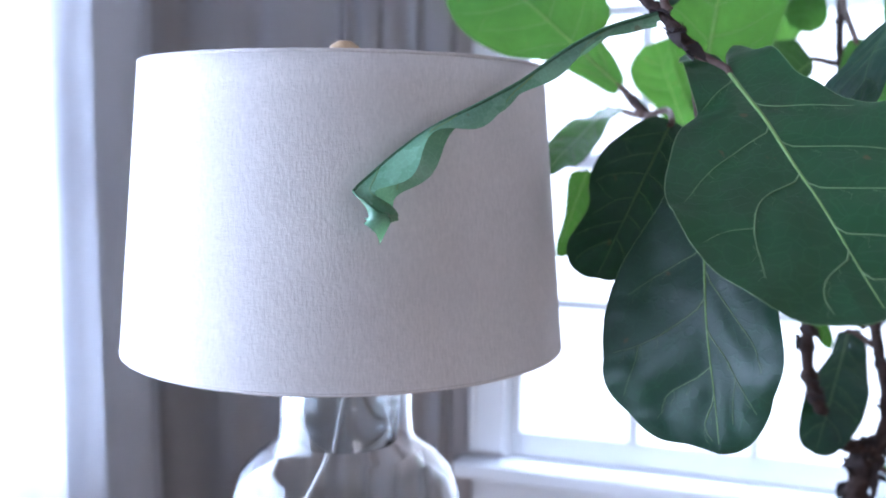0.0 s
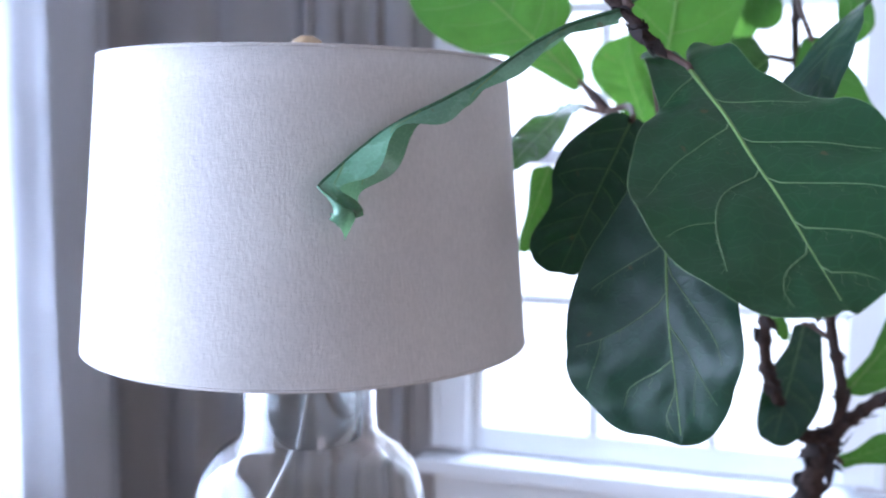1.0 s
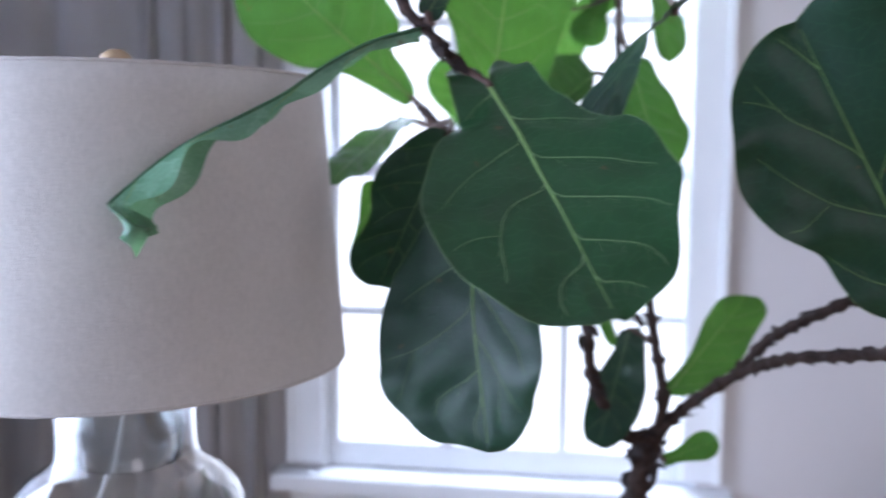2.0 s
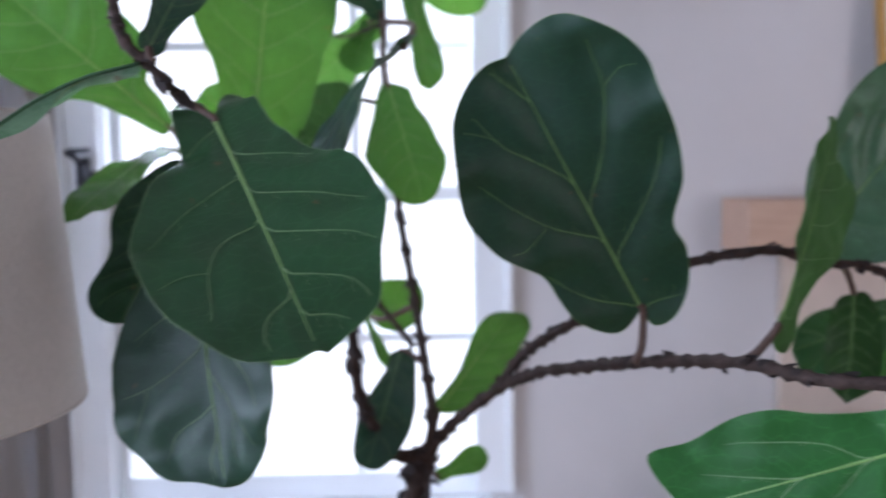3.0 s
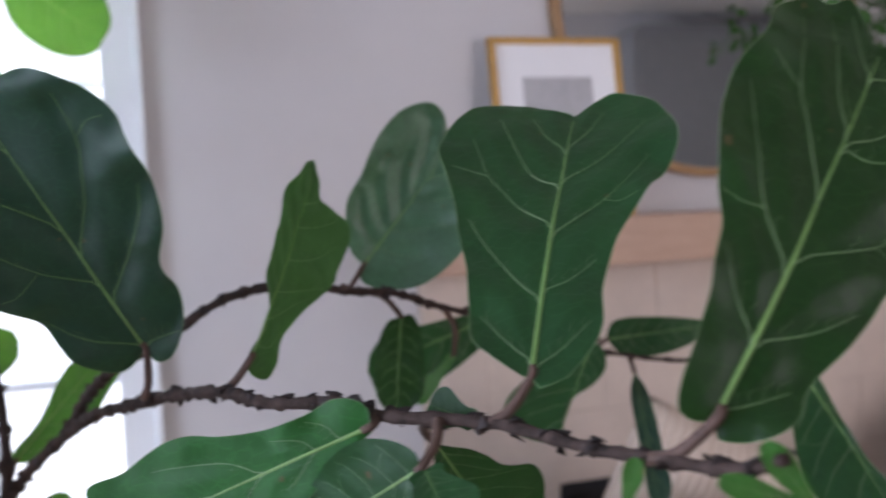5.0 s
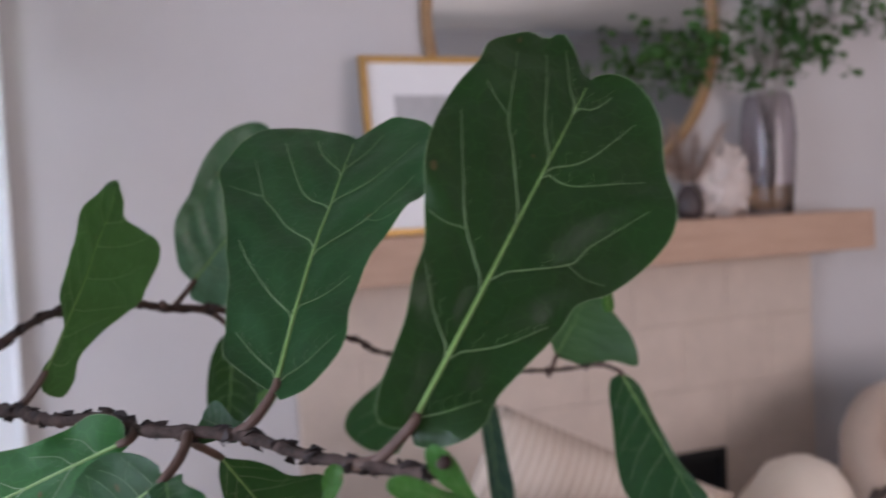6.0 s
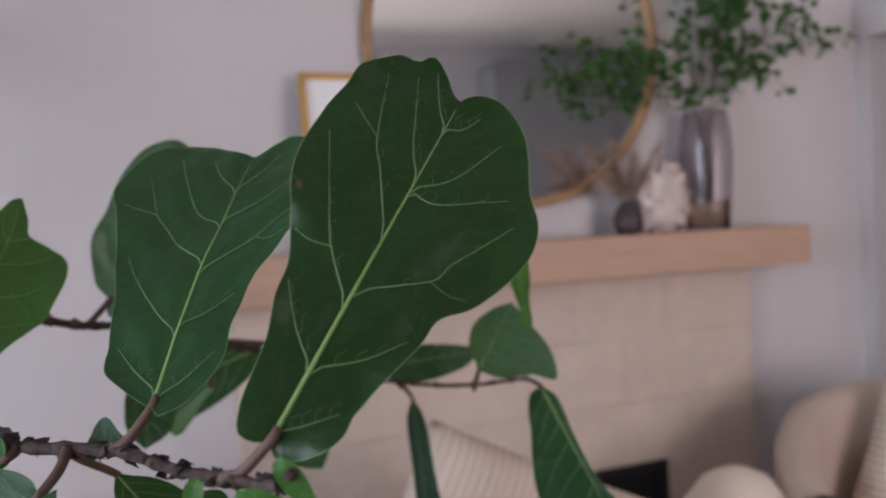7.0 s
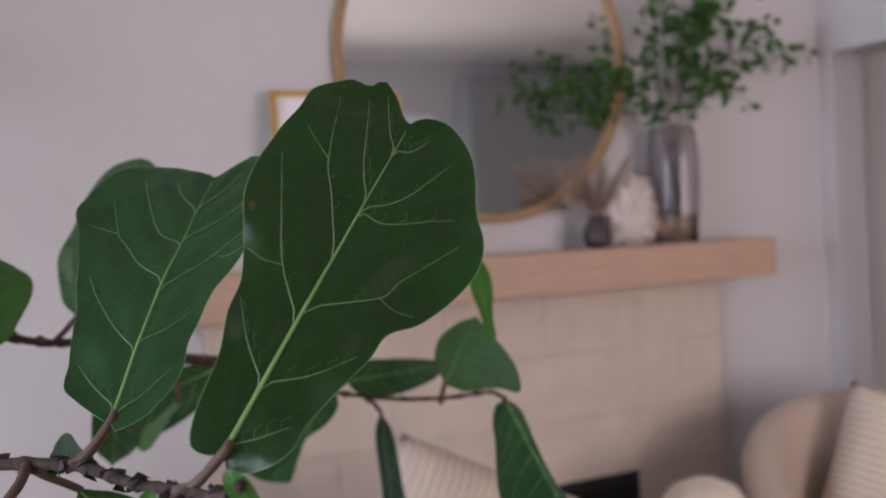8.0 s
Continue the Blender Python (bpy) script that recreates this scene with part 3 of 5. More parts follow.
def leaf(base, tip, normal, edges, bend=0.04, cup=0.10, fold=0.0, ripple=0.012, twist=0.0, curl=0.0, mat=None, vein=None, node=None, laterals=6, sweep=1.0, veins=(), quilt=0.011, name="leaf", label=""):
    """One blade with its veins and stalk: from base to tip, its face along normal. The blade swells between the veins."""
    B, T = Vector(base), Vector(tip)
    X = T - B
    L = X.length
    X.normalize()
    N = Vector(normal)
    N = (N - X * N.dot(X)).normalized()
    S = X.cross(N)
    seed = Vector((B.x * 31 + 7, B.z * 17, T.y * 23))
    sides = []
    for e in edges:
        curve = spline([(0, 0, 0)] + [(x, y, 0) for x, y in e] + [(0, 1, 0)], 8)
        acc = [0.0]
        for a, b in zip(curve, curve[1:]):
            acc.append(acc[-1] + (b - a).length)
        sides.append((curve, [a / acc[-1] for a in acc]))

    def rim(side, f):
        curve, acc = sides[side]
        f = min(max(f, 0.0), 1.0)
        i = min(max(int(np.searchsorted(acc, f)) - 1, 0), len(acc) - 2)
        k = (f - acc[i]) / max(acc[i + 1] - acc[i], 1e-9)
        return curve[i].lerp(curve[i + 1], k)

    def flat(side, f, q):
        r = rim(side, f)
        return r.x * q, f + (r.y - f) * q

    # veins as (side, points across and along, width at the root, width at the end)
    table = [[rim(side, k / 160) for k in range(161)] for side in (0, 1)]

    def reach_of(side, x, y):
        """How far out, from midrib 0 to rim 1, a point of the blade lies."""
        best, out = 9.0, 1.0
        for k, r in enumerate(table[side]):
            if abs(r.x) > 1e-4 and abs(x) <= abs(r.x) and r.x * x >= 0:
                q = x / r.x
                miss = abs(k / 160 + (r.y - k / 160) * q - y)
                if miss < best:
                    best, out = miss, q
        return out

    lines = []
    if veins:
        for pts in veins:
            side = int((pts[-1][0] + pts[0][0] > 0) == (sum(p.x for p in table[1]) > 0))
            fork = abs(pts[0][0]) > 0.05
            run = [(p.x, p.y) for p in spline([(x, y, 0) for x, y in pts], 5)]
            if not fork:
                run[0] = (0.0, run[0][1] - 0.02)
            lines.append((side, [(x, y, reach_of(side, x, y)) for x, y in run], 0.0010 if fork else 0.0019, 0.0007, fork))
    else:
        for side in (0, 1):
            for k in range(laterals):
                f0 = max(0.075, 0.03 + (k + 0.12 * side + 0.30 * noise.noise(seed + Vector((k * 3.1, side, 0)))) / laterals * 0.86)
                reach = 0.90 - 0.07 * (k % 2)
                ahead = sweep * (0.17 + 0.04 * (k % 2)) * (1 - 0.75 * f0)

                def way(q):
                    return min(0.985, f0 + ahead * q * (0.6 + 0.5 * q))

                lines.append((side, [(*flat(side, way(q), q * reach), q * reach) for q in (j / 10 for j in range(11))], 0.0018, 0.0008, False))
                if L > 0.12 and k < laterals - 1 and k % 2 == side:
                    q0 = 0.50 + 0.12 * noise.noise(seed + Vector((k, 5, side)))
                    lines.append((side, [(*flat(side, way(q0) - (0.010 + 0.050 * g) * g, reach * (q0 + (1.0 - q0) * g)), reach * (q0 + (1.0 - q0) * g)) for g in (j / 8 for j in range(9))], 0.0010, 0.0005, True))

    groove = np.array([(x, y) for side, run, w0, w1, fork in lines for x, y, q in run] + [(0.0, k / 40) for k in range(41)])

    def place(side, x, y, q, lift=0.0):
        ax = abs(x)
        h = bend * 4 * y * (1 - y) + cup * ax * ax * 3 + fold * ax
        edge = q * q
        h += ripple * edge * (noise.noise(seed + Vector((x * 5, y * 7, side * 3.0))) * 2.2 + 0.5 * math.sin(y * 19 + side * 2 + seed.x))
        h += 0.014 * noise.noise(seed + Vector((x * 4, y * 4, 9))) + 0.0050 * q * noise.noise(seed + Vector((x * 12, y * 12, 2)))
        h += 0.0035 * edge * noise.noise(seed + Vector((x * 26, y * 26, side * 5.0)))
        gap = float(((groove - (x, y)) ** 2).sum(axis=1).min())
        h += quilt * (1 - math.exp(-gap / 0.0022)) * (1 - 0.6 * edge)
        h -= curl * max(0.0, y - 0.55) ** 2
        s, n = S, N
        if twist:
            turn = Matrix.Rotation(radians(twist) * y, 3, X)
            s, n = turn @ S, turn @ N
        return B + L * (X * y + s * x + n * h) + n * lift

    def spot(side, f, q):
        return place(side, *flat(side, f, q), q)

    bm = bmesh.new()
    uvl = bm.loops.layers.uv.new("leaf")
    K, J = (72, 16) if L > 0.15 else (34, 8)
    where = {}
    ribs = [bm.verts.new(spot(0, i / K, 0)) for i in range(K + 1)]
    for i, v in enumerate(ribs):
        where[v] = (i / K * laterals, 0)
    for side in (0, 1):
        rows = []
        for i in range(K + 1):
            row = [ribs[i]]
            if 0 < i < K:
                for j in range(1, J + 1):
                    q = (j / J) ** 0.85
                    v = bm.verts.new(spot(side, i / K, q))
                    where[v] = ((i / K - 0.11 * q) * laterals, q)
                    row.append(v)
            rows.append(row)
        for a, b in zip(rows, rows[1:]):
            for j in range(J):
                quad = []
                for v in (a[min(j, len(a) - 1)], a[min(j + 1, len(a) - 1)], b[min(j + 1, len(b) - 1)], b[min(j, len(b) - 1)]):
                    if v not in quad:
                        quad.append(v)
                if len(quad) > 2:
                    f = bm.faces.new(quad if side else quad[::-1])
                    for loop in f.loops:
                        loop[uvl].uv = where[loop.vert]
    blade = part(name, bm, mat or MATURE, FIG, label)
    blade.matrix_basis = FIG_AT

    def ribbon(bm, pts, w0, w1):
        """A low raised rib along the points."""
        n = len(pts)
        last = None
        for i, p in enumerate(pts):
            d = (pts[min(i + 1, n - 1)] - pts[max(i - 1, 0)]).normalized()
            across = d.cross(N)
            if across.length < 1e-4:
                across = S.copy()
            across.normalize()
            w = w0 + (w1 - w0) * i / (n - 1)
            up = across.cross(d)
            ring = [bm.verts.new(p + w * (math.cos(a) * across + 0.7 * math.sin(a) * up)) for a in (0, math.pi / 3, 2 * math.pi / 3, math.pi, 4 * math.pi / 3, 5 * math.pi / 3)]
            if last:
                for k in range(6):
                    bm.faces.new((last[k], last[(k + 1) % 6], ring[(k + 1) % 6], ring[k]))
            last = ring

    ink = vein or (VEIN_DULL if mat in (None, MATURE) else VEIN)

    def rib(nm, runs):
        fill = VEIN_SIDE if ink is VEIN and nm != "midrib" else ink
        vb = bmesh.new()
        for pts, w0, w1 in runs:
            ribbon(vb, pts, w0, w1)
        return part(nm, vb, fill, blade)

    rib("midrib", [([spot(0, i / 40 * 0.97, 0) for i in range(41)], 0.0072 * L, 0.0013 * L)])
    runs = [([place(side, x, y, q, 0.0022 * L) for x, y, q in run], w0 * L, w1 * L) for side, run, w0, w1, fork in lines]
    if L > 0.12:
        for r in runs:
            rib("side_vein", [r])
        # hair-fine cross veins that leave each side vein for the next
        fine = []
        for m, (side, run, w0, w1, fork) in enumerate(lines):
            if not fork and len(run) > 5:
                for u in (0.22, 0.42, 0.62, 0.80):
                    x, y, q = run[int(u * (len(run) - 1))]
                    far = 0.055 * (0.7 + 0.6 * abs(noise.noise(seed + Vector((m, u * 9, 4)))))
                    way2 = [(x * (1 + 0.10 * g) + 0.006 * math.sin(7 * g + m), y + far * g) for g in (j / 6 for j in range(7))]
                    way2 = [(px, py, reach_of(side, px, py)) for px, py in way2]
                    if all(0.05 < pq < 0.93 for px, py, pq in way2):
                        fine.append(([place(side, px, py, pq, 0.0012 * L) for px, py, pq in way2], 0.00036 * L, 0.00020 * L))
        if fine and L > 0.15:
            tagged(rib("vein_net", fine), kind="stuff")
    else:
        tagged(rib("vein_net", runs), kind="stuff")
    if L > 0.15:
        edge = bmesh.new()
        for side in (0, 1):
            ribbon(edge, [spot(side, i / 72, 1.0) for i in range(73)], 0.0009 * L, 0.0009 * L)
        part("margin", edge, VEIN_SIDE if ink is VEIN else ink, blade)
    if node:
        D = Vector(node)
        mid = (B + D) / 2 - X * 0.12 * (B - D).length + Vector((0, 0, -0.06 * (B - D).length))
        pts = spline([D, mid, B, B + X * 0.03 * L], 5)
        part("stalk", tube(pts, (0.0048, 0.0032), segs=8, rough=0.1), STALK, blade)
    return blade


def branch(points, r0, r1, name="branch", flakes=0.011, ragged=0.8, fall=1.0):
    """A knotty stem with leaf scars and dry scraps of bark."""
    line = spline(points, 20)
    n = len(line)
    radii, run, knots, due = [], 0.0, [], 0.012
    for i, p in enumerate(line):
        run += (p - line[i - 1]).length if i else 0
        if run > due:
            knots.append(run)
            due = run + flakes * random.uniform(1.4, 3.4)
    run = 0.0
    for i, p in enumerate(line):
        run += (p - line[i - 1]).length if i else 0
        r = r0 + (r1 - r0) * (i / (n - 1)) ** fall
        swell = sum(math.exp(-((run - k) / 0.005) ** 2) for k in knots)
        radii.append(r * (0.92 + 0.34 * min(swell, 1.2) + 0.16 * noise.noise(p * 75)))
    ob = part(name, tube(line, radii, segs=12, rough=0.22), BARK, FIG)
    ob.matrix_basis = FIG_AT
    bm = bmesh.new()
    run = 0.0
    for i in range(1, n - 1):
        d = line[i + 1] - line[i - 1]
        run += (line[i] - line[i - 1]).length
        near = min((abs(run - k) for k in knots), default=1.0)
        if r0 < 0.003 or near > 0.0065:
            continue
        d.normalize()
        for _ in range(random.choice((1, 1, 2, 2, 3))):
            o = d.orthogonal().normalized()
            o.rotate(Matrix.Rotation(random.uniform(0, 6.28), 3, d))
            c = d.cross(o)
            r, s = radii[i], random.uniform(0.6, 1.5) * radii[i] * (1.0 + ragged * (i / n) ** 2)
            root = line[i] + o * r * 0.85
            lean = random.uniform(-0.7, 0.9)
            top = root + o * s * random.uniform(0.20, 0.70) + d * s * lean * 1.6
            a, b = root + c * s * 0.55 - d * s * 0.3, root - c * s * 0.5 + d * s * 0.35
            m1 = (top + a) / 2 + o * s * 0.12
            v = [bm.verts.new(q) for q in (a, b, top, m1, root + d * s * 0.2 + o * s * 0.25)]
            bm.faces.new((v[0], v[3], v[4]))
            bm.faces.new((v[3], v[2], v[4]))
            bm.faces.new((v[4], v[2], v[1]))
            bm.faces.new((v[0], v[4], v[1]))
    if len(bm.faces):
        tagged(part("bark_litter", bm, FLAKE, ob), kind="stuff")
    else:
        bm.free()
    return ob


def rolled_leaf(points, radii):
    """A long blade folded over its midrib, with wavy hanging edges and a tip that hooks back."""
    line = spline(points, 8)
    n = len(line)
    rr = [float(v) for v in np.interp(np.linspace(0, 1, n), np.linspace(0, 1, len(radii)), radii)]
    bm = bmesh.new()
    uvl = bm.loops.layers.uv.new("leaf")
    rows, ribs = [], []
    for i, p in enumerate(line):
        u = i / (n - 1)
        d = (line[min(i + 1, n - 1)] - line[max(i - 1, 0)]).normalized()
        s = d.cross(Vector((0, 0, 1))).normalized()
        up = s.cross(d)
        roll = radians(28 * math.sin(5.5 * u + 0.6) - 18)
        row = []
        for k in range(17):
            v = (k - 8) / 8
            drop = abs(v) ** 1.15 * (1.9 + 0.70 * math.sin(31 * u + 2.0 * (v > 0)) + 0.30 * math.sin(9 * u + v))
            out = v * (0.55 + 0.30 * u) + 0.45 * abs(v) * math.sin(19 * u + 1.5 * (v > 0))
            x, z = rr[i] * out * 1.3, rr[i] * (0.95 - drop)
            row.append(bm.verts.new(p + s * (x * math.cos(roll) - z * math.sin(roll)) + up * (x * math.sin(roll) + z * math.cos(roll))))
        rows.append(row)
        ribs.append(row[8].co.copy())
    for i, (a, b) in enumerate(zip(rows, rows[1:])):
        for k in range(16):
            f = bm.faces.new((a[k], a[k + 1], b[k + 1], b[k]))
            for loop, uv in zip(f.loops, ((i, k), (i, k + 1), (i + 1, k + 1), (i + 1, k))):
                loop[uvl].uv = (uv[0] / n * 8, uv[1] / 16)
    veins_at = [[rows[min(c + k, n - 1)][8 + step * k].co.copy() for k in range(8)] for c in range(0, n, 7) for step in (-1, 1)]
    blade = part("leaf", bm, ROLLED, FIG, "long narrow leaf folded on itself with a hooked tip")
    blade.matrix_basis = FIG_AT
    part("midrib", tube(ribs[::2], (0.0019, 0.0008), segs=6), VEIN_PALE, blade)
    for i, c in enumerate(range(8, n - 12, 7)):
        step = 1 if i % 2 else -1
        part("side_vein", tube(veins_at[c // 7 * 2 + (step > 0)], (0.0007, 0.0003), segs=5), VEIN, blade)


branch([(0.155, 1.420, 0.000), (0.150, 1.410, 0.400), (0.158, 1.395, 0.750), (0.158, 1.340, 0.935), (0.177, 1.335, 1.001)], 0.02, 0.0145, "trunk")
branch([(0.177, 1.335, 1.001), (0.213, 1.298, 1.055), (0.273, 1.250, 1.116), (0.317, 1.171, 1.156), (0.370, 1.071, 1.184), (0.398, 0.972, 1.209), (0.453, 0.834, 1.236), (0.494, 0.737, 1.240), (0.541, 0.664, 1.251), (0.558, 0.595, 1.253), (0.625, 0.517, 1.257), (0.654, 0.454, 1.255), (0.680, 0.404, 1.255), (0.708, 0.343, 1.260), (0.708, 0.299, 1.277)], 0.0095, 0.004, "branch", ragged=1.0, fall=0.55)
branch([(0.273, 1.250, 1.116), (0.304, 1.214, 1.171), (0.348, 1.133, 1.221), (0.409, 1.101, 1.259), (0.465, 1.071, 1.296), (0.500, 1.055, 1.311), (0.565, 1.032, 1.321), (0.627, 1.039, 1.306), (0.695, 1.068, 1.296), (0.775, 1.117, 1.266), (0.909, 1.173, 1.223), (0.979, 1.251, 1.185), (1.164, 1.257, 1.137), (1.271, 1.233, 1.127), (1.357, 1.208, 1.132)], 0.0072, 0.0032, "branch")
branch([(0.177, 1.335, 1.001), (0.186, 1.315, 1.061), (0.177, 1.368, 1.134), (0.164, 1.394, 1.224), (0.147, 1.447, 1.323), (0.133, 1.494, 1.438), (0.121, 1.542, 1.575), (0.123, 1.562, 1.715), (0.129, 1.561, 1.841)], 0.0088, 0.005, "branch", flakes=0.02)
branch([(0.177, 1.335, 1.001), (0.128, 1.308, 1.013), (0.098, 1.274, 1.071), (0.082, 1.259, 1.126), (0.077, 1.236, 1.212), (0.062, 1.243, 1.284), (-0.037, 1.290, 1.364), (-0.123, 1.306, 1.435), (-0.177, 1.328, 1.484)], 0.0105, 0.0046, "branch", flakes=0.013)
branch([(0.161, 1.379, 1.154), (0.100, 1.417, 1.224), (0.045, 1.421, 1.273), (0.020, 1.407, 1.289)], 0.005, 0.004, "branch", flakes=0.03)
branch([(0.129, 1.561, 1.841), (0.037, 1.343, 1.858), (-0.131, 1.035, 1.699), (-0.112, 0.882, 1.561), (-0.072, 0.860, 1.509), (-0.049, 0.873, 1.483)], 0.0058, 0.0048, "branch")
branch([(0.123, 1.558, 1.659), (0.054, 1.626, 1.646), (0.011, 1.680, 1.669)], 0.003, 0.002, "branch")
leaf((-0.022, 0.862, 1.467), (0.089, 0.639, 1.293), (-0.077, -0.634, 0.769), ([(-0.02, -0.06), (-0.04, -0.12), (-0.08, -0.15), (-0.12, -0.10), (-0.135, 0.02), (-0.15, 0.15), (-0.2, 0.31), (-0.28, 0.45), (-0.31, 0.58), (-0.3, 0.69), (-0.24, 0.8), (-0.19, 0.91), (-0.11, 0.97), (-0.03, 1.0)], [(0.01, -0.04), (0.02, -0.11), (0.05, -0.17), (0.085, -0.17), (0.105, -0.10), (0.12, 0.04), (0.14, 0.17), (0.235, 0.31), (0.31, 0.46), (0.33, 0.58), (0.31, 0.74), (0.26, 0.85), (0.21, 0.93), (0.14, 0.99), (0.06, 1.01)]), bend=0.03, cup=0.14, ripple=0.022, mat=GREEN, vein=VEIN, laterals=5, veins=([(0.0, 0.35), (0.09, 0.39), (0.21, 0.46), (0.29, 0.55)], [(0.0, 0.55), (0.11, 0.59), (0.17, 0.69), (0.19, 0.79), (0.2, 0.84)], [(0.17, 0.69), (0.24, 0.68), (0.29, 0.7)], [(0.0, 0.82), (0.07, 0.86), (0.1, 0.91), (0.1, 0.96)], [(0.0, 0.07), (0.07, 0.11), (0.12, 0.15)], [(0.0, 0.23), (-0.1, 0.29), (-0.2, 0.37)], [(0.0, 0.42), (-0.1, 0.48), (-0.22, 0.57), (-0.27, 0.61)], [(0.0, 0.59), (-0.1, 0.65), (-0.19, 0.71), (-0.24, 0.77)], [(0.0, 0.75), (-0.07, 0.79), (-0.14, 0.84), (-0.17, 0.9)], [(0.0, 0.89), (-0.06, 0.91), (-0.1, 0.94)]), node=(-0.049, 0.873, 1.483))
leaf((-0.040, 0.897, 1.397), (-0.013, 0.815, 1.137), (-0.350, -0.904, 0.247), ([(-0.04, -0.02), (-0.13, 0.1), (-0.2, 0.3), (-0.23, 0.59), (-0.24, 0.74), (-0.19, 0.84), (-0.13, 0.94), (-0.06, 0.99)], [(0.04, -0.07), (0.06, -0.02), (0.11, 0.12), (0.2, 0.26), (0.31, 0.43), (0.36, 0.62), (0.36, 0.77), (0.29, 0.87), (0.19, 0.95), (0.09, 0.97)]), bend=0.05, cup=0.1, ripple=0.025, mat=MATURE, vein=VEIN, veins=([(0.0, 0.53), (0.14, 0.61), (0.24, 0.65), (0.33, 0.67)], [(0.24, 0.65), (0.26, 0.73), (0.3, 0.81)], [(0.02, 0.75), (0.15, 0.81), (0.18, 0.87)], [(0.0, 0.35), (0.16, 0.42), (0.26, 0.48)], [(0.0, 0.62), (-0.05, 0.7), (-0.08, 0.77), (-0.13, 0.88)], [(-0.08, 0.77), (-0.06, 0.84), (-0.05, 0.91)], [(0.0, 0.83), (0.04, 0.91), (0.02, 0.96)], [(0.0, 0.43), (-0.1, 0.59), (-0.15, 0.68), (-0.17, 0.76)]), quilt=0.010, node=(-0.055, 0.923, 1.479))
leaf((0.387, 0.911, 1.273), (0.248, 0.877, 1.521), (-0.180, -0.975, -0.120), ([(-0.08, -0.03), (-0.14, -0.01), (-0.2, 0.07), (-0.23, 0.18), (-0.25, 0.3), (-0.34, 0.45), (-0.37, 0.6), (-0.32, 0.75), (-0.26, 0.89), (-0.16, 0.98), (-0.07, 1.01)], [(0.01, -0.06), (0.08, -0.06), (0.18, 0.03), (0.23, 0.15), (0.23, 0.26), (0.32, 0.38), (0.37, 0.53), (0.38, 0.69), (0.39, 0.79), (0.35, 0.9), (0.26, 1.01), (0.18, 1.05), (0.08, 1.04)]), bend=0.0, cup=0.05, fold=0.14, ripple=0.020, vein=VEIN_MID, veins=([(0.0, 0.3), (-0.08, 0.37), (-0.15, 0.44), (-0.23, 0.57), (-0.28, 0.67)], [(-0.15, 0.43), (-0.24, 0.4), (-0.29, 0.41)], [(0.0, 0.53), (-0.08, 0.65), (-0.15, 0.75), (-0.19, 0.88)], [(-0.15, 0.77), (-0.2, 0.82), (-0.24, 0.85)], [(-0.01, 0.85), (-0.04, 0.92), (-0.07, 0.98)], [(-0.02, 0.04), (-0.13, 0.13), (-0.2, 0.22), (-0.23, 0.28)], [(0.0, 0.42), (0.12, 0.56), (0.19, 0.68), (0.23, 0.77), (0.25, 0.93)], [(0.23, 0.77), (0.3, 0.8), (0.35, 0.79)], [(0.0, 0.22), (0.13, 0.32), (0.26, 0.44), (0.32, 0.54)], [(0.02, 0.02), (0.08, 0.02), (0.15, 0.01)]), quilt=0.014, node=(0.381, 0.922, 1.219))
leaf((0.673, 1.144, 1.328), (0.798, 1.132, 1.480), (-0.236, -0.964, 0.123), ([(-0.16, 0.05), (-0.34, 0.27), (-0.38, 0.5), (-0.44, 0.77), (-0.42, 1.0), (-0.32, 1.17), (-0.19, 1.19), (-0.07, 1.09)], [(0.05, -0.09), (0.19, -0.06), (0.37, 0.08), (0.46, 0.27), (0.49, 0.53), (0.44, 0.78), (0.42, 0.91), (0.26, 1.04), (0.1, 1.1), (0.0, 1.07)]), bend=-0.02, cup=0.25, mat=PALE, veins=([(0.0, 0.27), (-0.25, 0.47), (-0.33, 0.71)], [(0.0, 0.43), (-0.18, 0.67), (-0.27, 0.95)], [(0.0, 0.59), (-0.11, 0.87), (-0.22, 1.1)], [(0.0, 0.17), (-0.18, 0.23), (-0.31, 0.37)], [(0.0, 0.56), (0.16, 0.69), (0.32, 0.86)], [(0.0, 0.31), (0.16, 0.44), (0.33, 0.6)], [(0.0, 0.17), (0.15, 0.2), (0.32, 0.3)], [(0.0, 0.77), (0.14, 0.91), (0.2, 1.0)]), quilt=0.028, node=(0.621, 1.023, 1.313))
leaf((0.485, 0.820, 1.268), (0.571, 0.898, 1.464), (0.742, -0.668, -0.061), ([(-0.02, 0.04), (0.02, 0.18), (-0.1, 0.35), (-0.15, 0.55), (-0.17, 0.74), (-0.09, 0.91)], [(0.05, -0.05), (0.15, -0.04), (0.17, 0.04), (0.16, 0.17), (0.28, 0.39), (0.4, 0.59), (0.4, 0.84), (0.28, 0.87), (0.12, 0.85), (0.06, 0.93)]), bend=0.03, cup=0.05, mat=UNDER, node=(0.453, 0.834, 1.236))
